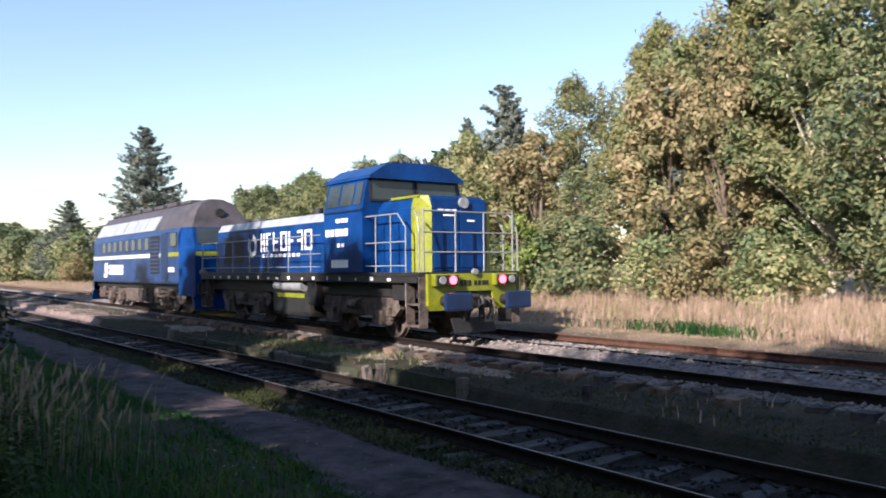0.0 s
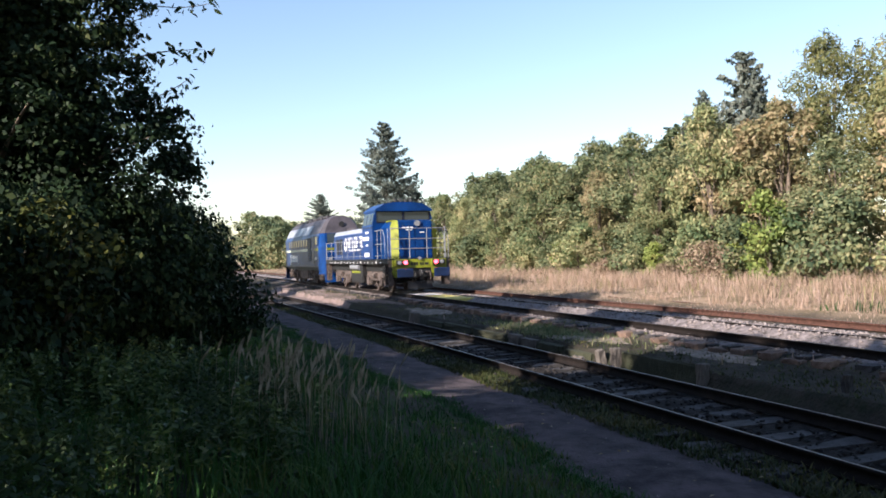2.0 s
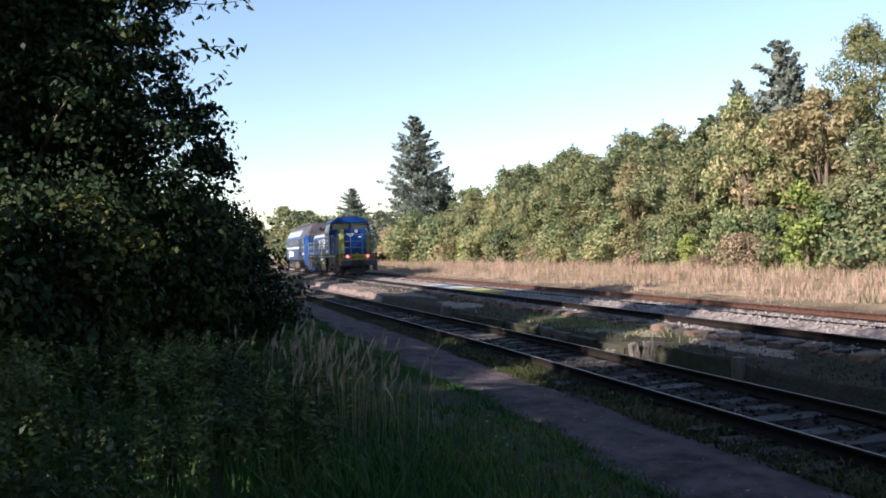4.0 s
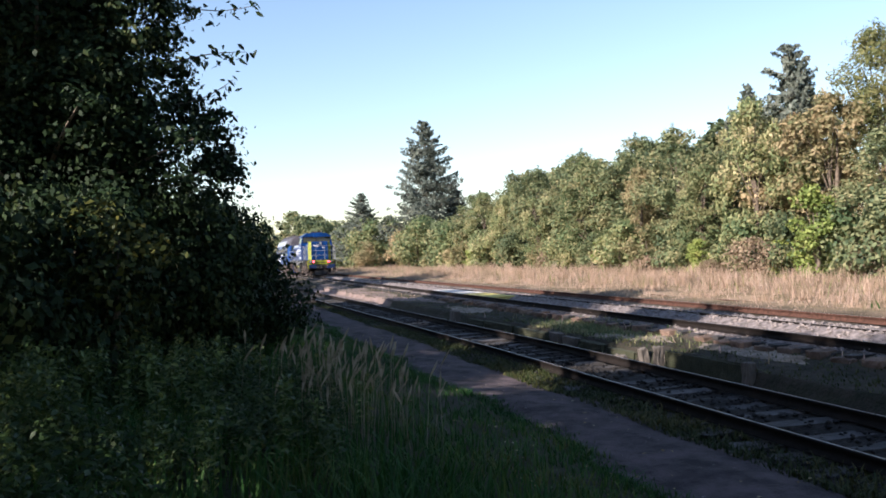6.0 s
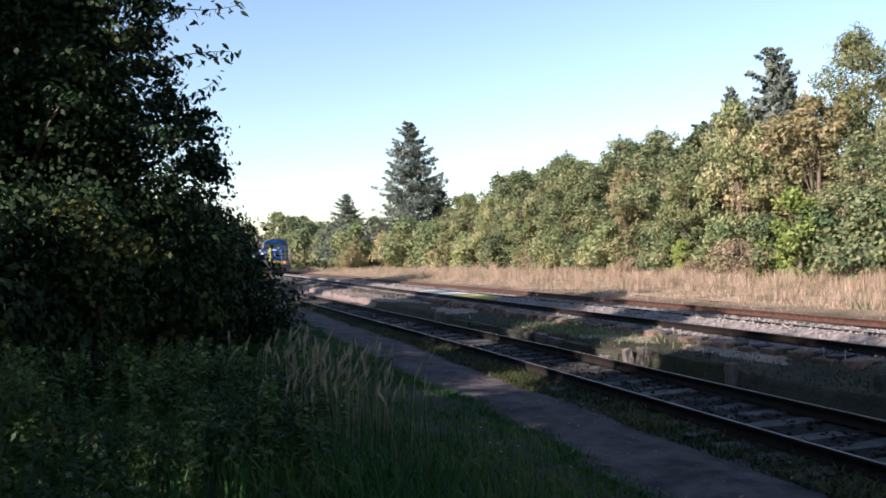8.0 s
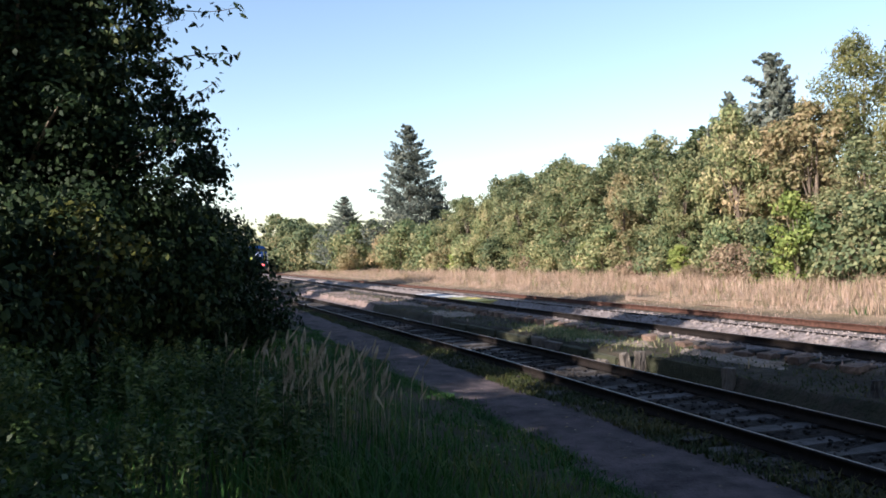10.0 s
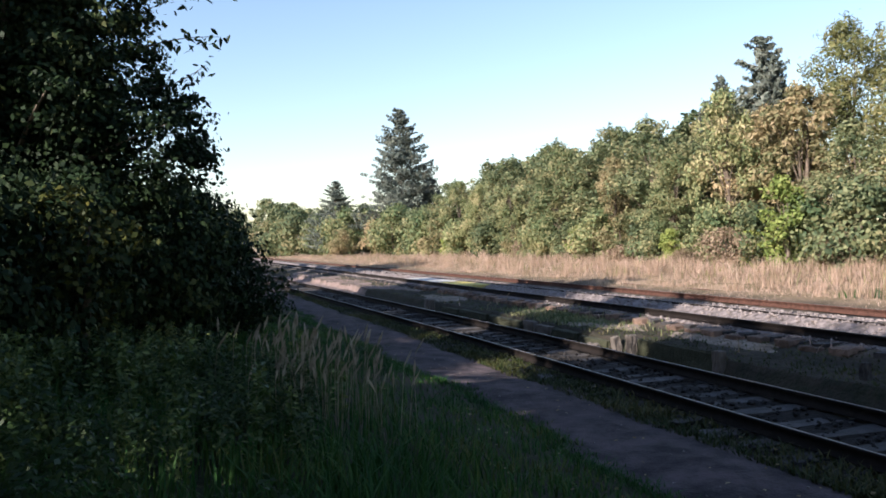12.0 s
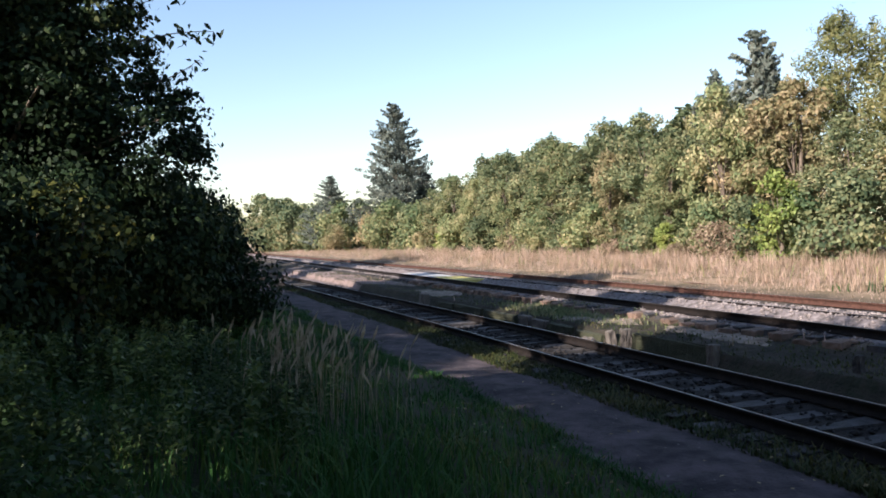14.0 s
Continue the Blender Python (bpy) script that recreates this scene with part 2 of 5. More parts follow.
    Lk.new(bp.outputs["Normal"], b.inputs["Normal"])
    return m


M_GROUND = ground_material()


# ---- mesh helpers ----
def part(name, bm, mat, parent=None, label=""):
    """Links a bmesh as one mesh object under a thing or a part."""
    me = bpy.data.meshes.new(name)
    bm.to_mesh(me)
    bm.free()
    for mm in (mat if isinstance(mat, (list, tuple)) else [mat]):
        me.materials.append(mm)
    ob = new(name, me)
    if parent:
        ob.parent = parent
    if label:
        ob["label"] = label
    return ob


def mesh_arrays(name, verts, faces, mat, parent=None, smooth=False):
    """A mesh object from arrays of corners and of equal-sided faces."""
    me = bpy.data.meshes.new(name)
    verts, faces = np.asarray(verts, np.float32), np.asarray(faces, np.int32)
    nf, k = faces.shape
    me.vertices.add(len(verts))
    me.vertices.foreach_set("co", verts.ravel())
    me.loops.add(nf * k)
    me.loops.foreach_set("vertex_index", faces.ravel())
    me.polygons.add(nf)
    me.polygons.foreach_set("loop_start", np.arange(0, nf * k, k, dtype=np.int32))
    if smooth:
        me.polygons.foreach_set("use_smooth", np.ones(nf, bool))
    me.update(calc_edges=True)
    me.materials.append(mat)
    ob = new(name, me)
    if parent:
        ob.parent = parent
    return ob


def box(bm, x0, x1, y0, y1, z0, z1, bevel=0.0):
    vs = [bm.verts.new(p) for p in ((x0, y0, z0), (x1, y0, z0), (x1, y1, z0), (x0, y1, z0), (x0, y0, z1), (x1, y0, z1), (x1, y1, z1), (x0, y1, z1))]
    fs = [bm.faces.new([vs[i] for i in q]) for q in ((3, 2, 1, 0), (4, 5, 6, 7), (0, 1, 5, 4), (1, 2, 6, 5), (2, 3, 7, 6), (3, 0, 4, 7))]
    if bevel:
        bmesh.ops.bevel(bm, geom=list({e for f in fs for e in f.edges}), offset=bevel, segments=2, affect="EDGES", profile=0.6)
    return bm


def boxed(*a, bevel=0.0):
    return box(bmesh.new(), *a, bevel=bevel)


def prism(bm, profile, axis, a, b):
    """Extrudes a closed outline of (p, q) along an axis from a to b: 'y' takes (x, z), 'x' takes (y, z)."""
    def at(p, q, r):
        return (p, r, q) if axis == "y" else (r, p, q)
    lo = [bm.verts.new(at(p, q, a)) for p, q in profile]
    hi = [bm.verts.new(at(p, q, b)) for p, q in profile]
    n = len(profile)
    bm.faces.new(lo)
    bm.faces.new(hi[::-1])
    for i in range(n):
        bm.faces.new((lo[i], lo[(i + 1) % n], hi[(i + 1) % n], hi[i])[::-1])
    bmesh.ops.recalc_face_normals(bm, faces=bm.faces)
    return bm


def rod(bm, a, b, r, n=8, r2=None):
    a, b = Vector(a), Vector(b)
    d = b - a
    m = Matrix.Translation((a + b) / 2) @ d.to_track_quat("Z", "Y").to_matrix().to_4x4()
    bmesh.ops.create_cone(bm, cap_ends=True, segments=n, radius1=r, radius2=r if r2 is None else r2, depth=d.length, matrix=m)
    return bm


def pipe(bm, pts, r, n=6):
    for a, b in zip(pts, pts[1:]):
        rod(bm, a, b, r, n)
    return bm


def thing(name, label, category, group="", at=(0, 0, 0)):
    ob = new(name)
    ob.location = at
    return tagged(ob, label, category, group)


def ground_z(x, y):
    """Height of the ground: a grassy bank by the camera, the path and the near track below it, the low island and the other tracks."""
    xs = [-60, -3, 1.2, 3.4, 4.1, 5.4, 8.45, 8.6, 9.7, 10.15, 10.45, 13.6, 14.1, 14.7, 15.4, 17.5, 30, 60]
    zs = [0.5, 0.28, 0.02, -0.36, -0.53, -0.56, -0.60, -0.34, -0.34, -0.30, -0.20, -0.18, -0.17, -0.12, 0.0, 0.02, 0.15, 0.8]
    return np.interp(x, xs, zs) + 0.03 * np.sin(x * 1.7 + y * 0.9) * np.sin(y * 0.55 - x * 0.4) + 0.012 * np.sin(5.1 * x + 3.3 * y)


# ---- ground ----
gx = np.unique(np.concatenate([np.linspace(-12, 30, 140), [8.45, 8.6], -12 - np.geomspace(2, 1500, 24), 30 + np.geomspace(2, 1500, 24)]))
gy = np.unique(np.concatenate([np.linspace(-6, 60, 160), 60 + np.geomspace(1, 1800, 50), -6 - np.geomspace(1, 400, 14)]))
GX, GY = np.meshgrid(gx, gy)
GZ = ground_z(GX, GY)
idx = np.arange(GX.size).reshape(GX.shape)
ground = mesh_arrays("ground", np.stack([GX, GY, GZ], -1).reshape(-1, 3), np.stack([idx[:-1, :-1], idx[:-1, 1:], idx[1:, 1:], idx[1:, :-1]], -1).reshape(-1, 4), M_GROUND, smooth=True)
tagged(ground, "uneven soil and turf beside the railway tracks", "ground", kind="structure")

py = np.linspace(2, 70, 140)
px_ = np.linspace(0, 1, 9)
PX, PY = np.meshgrid(px_, py)
left = 3.95 + 0.16 * np.sin(PY * 0.8) + 0.1 * np.sin(PY * 2.3 + 1)
right = 5.55 + 0.12 * np.sin(PY * 0.6 + 2) + 0.08 * np.sin(PY * 1.9)
drift = np.interp(PY, [0, 20, 60], [0, 0, -0.7])
X = left + (right - left) * PX + drift
idx = np.arange(PX.size).reshape(PX.shape)
path = mesh_arrays("path", np.stack([X, PY, ground_z(X, PY) + 0.035 - 0.03 * (np.abs(PX - 0.5) * 2) ** 4], -1).reshape(-1, 3), np.stack([idx[:-1, :-1], idx[:-1, 1:], idx[1:, 1:], idx[1:, :-1]], -1).reshape(-1, 4), M_PATH, smooth=True)
tagged(path, "trodden dark gravel footpath along the track", "path", kind="structure")


# ---- tracks ----
def rail_mesh(name, line, z, parent, label, side):
    """A flat-bottomed rail swept along a line of (x, y); its top is at z."""
    prof = [(-0.07, -0.15), (0.07, -0.15), (0.07, -0.135), (0.012, -0.115), (0.012, -0.04), (0.036, -0.03), (0.036, -0.004), (0.03, 0), (0.012, 0.001), (-0.012, 0.001), (-0.03, 0), (-0.036, -0.004), (-0.036, -0.03), (-0.012, -0.04), (-0.012, -0.115), (-0.07, -0.135)]
    n = len(prof)
    V = np.array([[x + p, y, z + q] for x, y in line for p, q in prof])
    F = [[i * n + j, i * n + (j + 1) % n, (i + 1) * n + (j + 1) % n, (i + 1) * n + j] for i in range(len(line) - 1) for j in range(n)]
    ob = mesh_arrays(name, V, F, side, parent)
    ob.data.materials.append(M_RAILTOP)
    for f in ob.data.polygons:
        if f.index % n in (8,):
            f.material_index = 1
    ob["label"] = label
    return ob


def tie_mesh(seed):
    rg = random.Random(seed)
    bm = boxed(-1.28, 1.28, -0.125, 0.125, -0.13, 0.0)
    bmesh.ops.subdivide_edges(bm, edges=[e for e in bm.edges if abs(e.verts[0].co.x - e.verts[1].co.x) > 1], cuts=3)
    for v in bm.verts:
        v.co += Vector((rg.uniform(-.05, .05), rg.uniform(-.03, .03), rg.uniform(-.03, .012)))
    me = bpy.data.meshes.new("sleeper")
    bm.to_mesh(me)
    bm.free()
    me.materials.append(M_TIE)
    return me


TIES = [tie_mesh(i) for i in range(5)]


def track(name, label, centre, z, y0, y1, ties, side):
    t_ = thing(name, label, "railway track")
    t_["kind"] = "structure"
    ys = np.arange(y0, y1 + 1, 2.0)
    for s in (-0.755, 0.755):
        rail_mesh("rail", [(centre(y) + s, y) for y in ys], z, t_, "rusty steel rail with a worn bright top", side)
    rg = random.Random(name)
    y = ties[0]
    while y < ties[1]:
        ob = new("sleeper", rg.choice(TIES))
        ob.parent = t_
        ob.location = (centre(y) + rg.uniform(-.05, .05), y + rg.uniform(-.03, .03), z - 0.165 + rg.uniform(-.025, .006))
        ob.rotation_euler = (0, 0, rg.uniform(-.03, .03))
        y += 0.62
    return t_


def near_centre(y):
    return 6.98 - max(0.0, y - 16) * 0.021


track("near_track", "rusty single railway track beside the path", near_centre, -0.38, -40, 160, (2.0, 70.0), M_SHADERAIL)
track("main_track", "railway track on pale ballast carrying the locomotives", lambda y: 11.5, 0.0, -60, 240, (0.5, 110.0), M_SHADERAIL)
track("overgrown_track", "disused rusty track at the meadow's edge", lambda y: 15.0, 0.0, -60, 240, (0.5, 70.0), M_RAIL)

# a strip of gravel crossing the island where the near track bends away
gy2, gx2 = np.meshgrid(np.linspace(31.5, 62, 90), np.linspace(0, 1, 40), indexing="ij")
taper = np.interp(gy2, [31.5, 34, 38, 55, 62], [0.1, 0.4, 1, 1, 0.4])
edge1 = 10.2 + 0.2 * np.sin(gy2 * 0.9 + 1)
edge0 = edge1 - taper * (edge1 - 7.75 + 0.021 * (gy2 - 16) + 0.12 * np.sin(gy2 * 1.3) + 0.1 * np.sin(gy2 * 3.1))
X = edge0 + (edge1 - edge0) * gx2
idx = np.arange(X.size).reshape(X.shape)
strip = mesh_arrays("gravel_strip", np.stack([X, gy2, ground_z(X, gy2) + 0.018 - 0.05 * (np.abs(gx2 - 0.5) * 2) ** 6], -1).reshape(-1, 3), np.stack([idx[:-1, :-1], idx[1:, :-1], idx[1:, 1:], idx[:-1, 1:]], -1).reshape(-1, 4), M_GRAVEL, smooth=True)
tagged(strip, "pinkish gravel spread between the tracks", "gravel", kind="structure")

# pale patches on the island, painted in for streaks of sun
for k, (cx, cy, rx_, ry_) in enumerate([(9.55, 16.4, 0.75, 1.5), (9.7, 20.2, 0.6, 1.4), (9.9, 12.4, 0.5, 1.6), (9.4, 27.5, 0.6, 2.0)]):
    an, rr = np.meshgrid(np.linspace(0, 2 * np.pi, 33)[:-1], np.array([0.05, 0.45, 0.8, 1.0]))
    wob = 1 + 0.2 * np.sin(3 * an + k) + 0.12 * np.sin(7 * an + 2 * k)
    X, Y = cx + rx_ * rr * wob * np.cos(an), cy + ry_ * rr * wob * np.sin(an)
    idx = np.arange(an.size).reshape(an.shape)
    nxt = np.roll(idx, -1, axis=1)
    patch_ = mesh_arrays("sun_patch", np.stack([X, Y, ground_z(X, Y) + 0.025 - 0.035 * rr ** 4], -1).reshape(-1, 3), np.stack([idx[:-1], nxt[:-1], nxt[1:], idx[1:]], -1).reshape(-1, 4)[:, ::-1], M_SUNPATCH, smooth=True)
    tagged(patch_, "pale patch standing in for sunlight between the tracks", "soil", kind="structure")

# pale ballast between the rails, and its loose stones
by = np.linspace(-20, 150, 420)
bx = np.linspace(10.15, 14.25, 27)
BX, BY = np.meshgrid(bx, by)
BZ = -0.168 + 0.018 * np.sin(BX * 7 + BY * 3.1) * np.sin(BY * 5.3 - BX * 2) - 0.16 * np.clip((np.abs(BX - 12.2) - 1.6) / 0.4, 0, 1) ** 1.5 + 0.13 * np.exp(-((BX - 12.22) / 0.34) ** 4)
idx = np.arange(BX.size).reshape(BX.shape)
bed = mesh_arrays("ballast_bed", np.stack([BX, BY, BZ], -1).reshape(-1, 3), np.stack([idx[:-1, :-1], idx[:-1, 1:], idx[1:, 1:], idx[1:, :-1]], -1).reshape(-1, 4), M_BALLAST, smooth=True)
tagged(bed, "pale grey crushed-stone ballast under the rails", "ballast", kind="structure")


def loose_stones(name, label, n, x0, x1, y0, y1, z_of, size, mat, seed):
    rg = np.random.default_rng(seed)
    x = rg.uniform(x0, x1, n)
    y = y0 + (y1 - y0) * rg.uniform(0, 1, n) ** 1.7
    c = np.stack([x, y, z_of(x, y) + size * 0.15], 1)
    base = np.array([[1, 0, 0], [-1, 0, 0], [0, 1, 0], [0, -1, 0], [0, 0, 1], [0, 0, -1]], float)
    fac = np.array([[0, 2, 4], [2, 1, 4], [1, 3, 4], [3, 0, 4], [2, 0, 5], [1, 2, 5], [3, 1, 5], [0, 3, 5]])
    s = size * rg.uniform(0.5, 1.3, (n, 1, 1)) * np.array([1, 1, 0.7])
    V = c[:, None] + (base[None] + rg.normal(0, 0.25, (n, 6, 3))) * s
    F = (fac[None] + 6 * np.arange(n)[:, None, None]).reshape(-1, 3)
    return tagged(mesh_arrays(name, V.reshape(-1, 3), F, mat), label, "stones", kind="stuff")


loose_stones("ballast_stones", "loose pale stones lying on the ballast", 10000, 10.2, 14.2, 4, 60, lambda x, y: -0.165 - 0.16 * np.clip((np.abs(x - 12.2) - 1.6) / 0.4, 0, 1) ** 1.5 + 0.13 * np.exp(-((x - 12.22) / 0.34) ** 4), 0.045, M_STONE, 5)
loose_stones("track_stones", "stones between the near track's sleepers, darkened for the shade", 3200, 5.7, 8.3, 3, 40, lambda x, y: ground_z(x, y) + 0.015, 0.042, M_SHADESTONE, 6)
loose_stones("path_stones", "small pale stones and litter on the path", 160, 3.9, 5.7, 4, 30, lambda x, y: ground_z(x, y) + 0.03, 0.016, M_STONE, 8)


# ---- foliage ----
def unit(v):
    return v / np.maximum(np.linalg.norm(v, axis=1, keepdims=True), 1e-6)


def leaf_arrays(P, out, size, rg, slim=0.33, droop=0.25, fine=False):
    """One folded, pointed leaf at each point; out: the way that it faces. fine: an oval of two halves along the midrib."""
    n = len(P)
    face = unit(out + rg.normal(0, 0.55, (n, 3)))
    along = unit(np.cross(face, rg.normal(0, 1, (n, 3))))
    along = unit(along + np.array([0, 0, -droop]))
    wide = unit(np.cross(along, face))
    s = (size * rg.uniform(0.6, 1.35, n))[:, None]
    a, b = P - along * s * 0.5, P + along * s * 0.5
    if fine:
        p1, p2 = a + along * s * 0.3 + face * s * 0.08, a + along * s * 0.68 + face * s * 0.05
        V = np.stack([a, p1 + wide * s * slim, p2 + wide * s * slim * 0.75, b - face * s * 0.06, p2 - wide * s * slim * 0.75, p1 - wide * s * slim], 1).reshape(-1, 3)
        k = np.arange(n)[:, None] * 6
        return V, np.concatenate([k + np.array([[0, 1, 2, 3]]), k + np.array([[0, 3, 4, 5]])])
    mid = P - along * s * 0.08 + face * s * 0.10
    V = np.stack([a, mid + wide * s * slim, b, mid - wide * s * slim], 1).reshape(-1, 3)
    return V, np.arange(4 * n).reshape(-1, 4)


def sphere_points(rg, n):
    return unit(rg.normal(0, 1, (n, 3)))


def lobe_leaves(lobes, n, size, rg, slim=0.33, hollow=0.72, fine=False, loose=1.0):
    """Leaves on ragged shells round lobes of (x, y, z, rx, ry, rz), with twigs of leaves that stand out and gaps between."""
    lobes = np.asarray(lobes, float)
    area = lobes[:, 3] * lobes[:, 5] + lobes[:, 4] * lobes[:, 5]
    pick = rg.choice(len(lobes), n, p=area / area.sum())
    d = sphere_points(rg, n)
    c = lobes[pick]
    # clumps on each lobe: pull leaves towards a few dozen spots
    spots = unit(rg.normal(0, 1, (len(lobes), 26, 3)))
    spot = spots[pick, rg.integers(0, 26, n)]
    d = unit(d * 0.55 + spot * rg.uniform(0.5, 1.5, n)[:, None])
    reach = rg.uniform(hollow, 1.0, n) * (1 + 0.22 * np.sin(spot[:, 0] * 9 + pick) * np.cos(spot[:, 2] * 7 + 2 * pick))
    stray = np.where(rg.uniform(0, 1, n) < 0.45, 0.24 * loose, 0.05)[:, None] * c[:, 3:6].mean(1, keepdims=True)
    P = c[:, :3] + d * c[:, 3:6] * reach[:, None] + rg.normal(0, 1, (n, 3)) * stray
    return leaf_arrays(P, d + np.array([0, 0, 0.25]), size, rg, slim, fine=fine)


def limb_mesh(bm, a, b, r1, r2, bend, n=5, sides=6):
    a, b = Vector(a), Vector(b)
    pts = [a.lerp(b, i / n) + Vector(bend) * math.sin(math.pi * i / n) for i in range(n + 1)]
    rings = []
    for i, p in enumerate(pts):
        d = (pts[min(i + 1, n)] - pts[max(i - 1, 0)]).normalized()
        q = d.to_track_quat("Z", "Y").to_matrix()
        r = r1 + (r2 - r1) * i / n
        rings.append([bm.verts.new(p + q @ Vector((math.cos(k * 2 * math.pi / sides) * r, math.sin(k * 2 * math.pi / sides) * r, 0))) for k in range(sides)])
    for u, v in zip(rings, rings[1:]):
        for k in range(sides):
            bm.faces.new((u[k], u[(k + 1) % sides], v[(k + 1) % sides], v[k]))
    bm.faces.new(rings[-1])
    return bm


def broadleaf(name, label, mat, h, w, seed, leaves=6500, size=0.30, low=0.12, peak=0.45, lobes=26, bark=None, category="tree", lobe=0.34, slim=0.33, fine=False):
    """A tapered trunk with limbs and a crown of separate lobes of leaves. h: height; w: crown radius; low: where the crown begins."""
    rg = np.random.default_rng(seed)
    ob = thing(name, label, category)
    bm = bmesh.new()
    limb_mesh(bm, (0, 0, -0.2), (rg.uniform(-.3, .3), rg.uniform(-.3, .3), h * 0.82), 0.022 * h + 0.03, 0.02, (rg.uniform(-.2, .2), rg.uniform(-.2, .2), 0), 7, 8)
    L = []
    for i in range(lobes):
        f = low + (1 - low) * ((i + rg.uniform(0, 1)) / lobes)
        prof = math.sin(math.pi * min(1, max(0.06, (f - low) / (1 - low)) ** (math.log(0.5) / math.log(peak))) * 0.9 + 0.14)
        prof = max(0.16, prof)
        an = rg.uniform(0, 2 * math.pi)
        rad = w * prof * rg.uniform(0.35, 0.85)
        lr = w * lobe * rg.uniform(0.7, 1.25) * (0.65 + 0.35 * prof)
        z = min(h * f, h - lr * 0.55)
        c = (rad * math.cos(an), rad * math.sin(an), max(z, lr * 0.55))
        L.append((*c, lr * rg.uniform(.9, 1.25), lr * rg.uniform(.9, 1.25), lr * rg.uniform(.7, 1.0)))
        if f > 0.55 and i % 3 == 0 and h > 7:
            L.append((c[0], c[1], c[2] + lr * 0.75, lr * 0.3, lr * 0.3, lr * 0.85))
        if i % 4 == 0:
            z0 = h * max(0.08, f * 0.6 - 0.05)
            limb_mesh(bm, (0, 0, z0), c, 0.005 * h, 0.01, (0, 0, 0.06 * h * rg.uniform(-.5, .6)), 4, 5)
    part("trunk", bm, bark or M_BARK, ob)
    V, F = lobe_leaves(L, leaves, size, rg, slim, fine=fine)
    mesh_arrays("crown", V, F, mat, ob)
    return ob


def conifer(name, label, h, w, seed, whorls=26, mat=None, spread=1.0, rise=0.0, ragged=0.6, boughs=9):
    """A straight trunk with whorls of drooping boughs, each set with sprays of needles."""
    rg = np.random.default_rng(seed)
    ob = thing(name, label, "tree")
    bm = bmesh.new()
    limb_mesh(bm, (0, 0, -0.2), (0, 0, h), 0.014 * h + 0.05, 0.015, (0.1, 0.05, 0), 6, 7)
    P, D = [], []
    for i in range(whorls):
        f = 0.04 + 0.95 * (i / (whorls - 1))
        r = w * ((1 - f) ** 0.72) * rg.uniform(0.8, 1.15) + 0.12
        for k in range(int(boughs + 4 * (1 - f))):
            f = min(0.985, max(0.02, 0.04 + 0.95 * (i + rg.uniform(-0.6, 0.6)) / (whorls - 1)))
            an = rg.uniform(0, 2 * math.pi)
            ln = r * rg.uniform(ragged, 1.12)
            tip = np.array([math.cos(an) * ln, math.sin(an) * ln, h * f + ln * (rg.uniform(-0.22, 0.2) + rise)])
            root = np.array([0, 0, h * f])
            limb_mesh(bm, root, tip, 0.03, 0.008, (0, 0, 0.05 * ln), 2, 4)
            m = int(20 + 90 * ln / w)
            s = rg.uniform(0.12, 1.0, m) ** 0.8
            side = np.array([-math.sin(an), math.cos(an), 0])
            sp = rg.uniform(-1, 1, m) * (1.05 - s) * ln * 0.38 * spread
            P.append(root + (tip - root) * s[:, None] + side * sp[:, None] + np.array([0, 0, 1]) * (rg.uniform(-0.16, 0.05, m) * (0.4 + ln * 0.25))[:, None])
            D.append(np.repeat((side * 0.3 + np.array([math.cos(an), math.sin(an), 0.7]))[None], m, 0))
    part("trunk", bm, M_BARK, ob)
    P, D = np.concatenate(P), np.concatenate(D)
    V, F = leaf_arrays(P, D, 0.02 * h + 0.1, rg, 0.17, 0.5)
    mesh_arrays("crown", V, F, mat or L_SPRUCE, ob)
    return ob


def planted(ob, x, y, s=1.0, turn=0.0, sz=None, label="", keep=False):
    m = Matrix.Translation((x, y, float(ground_z(x, y)) - 0.05)) @ Euler((0, 0, turn)).to_matrix().to_4x4() @ Matrix.Diagonal((s, s, sz or s, 1))
    if keep:
        ob.matrix_basis = m
        c = ob
    else:
        c = copy_thing(ob, m)
    if label:
        c["label"] = label
    return c


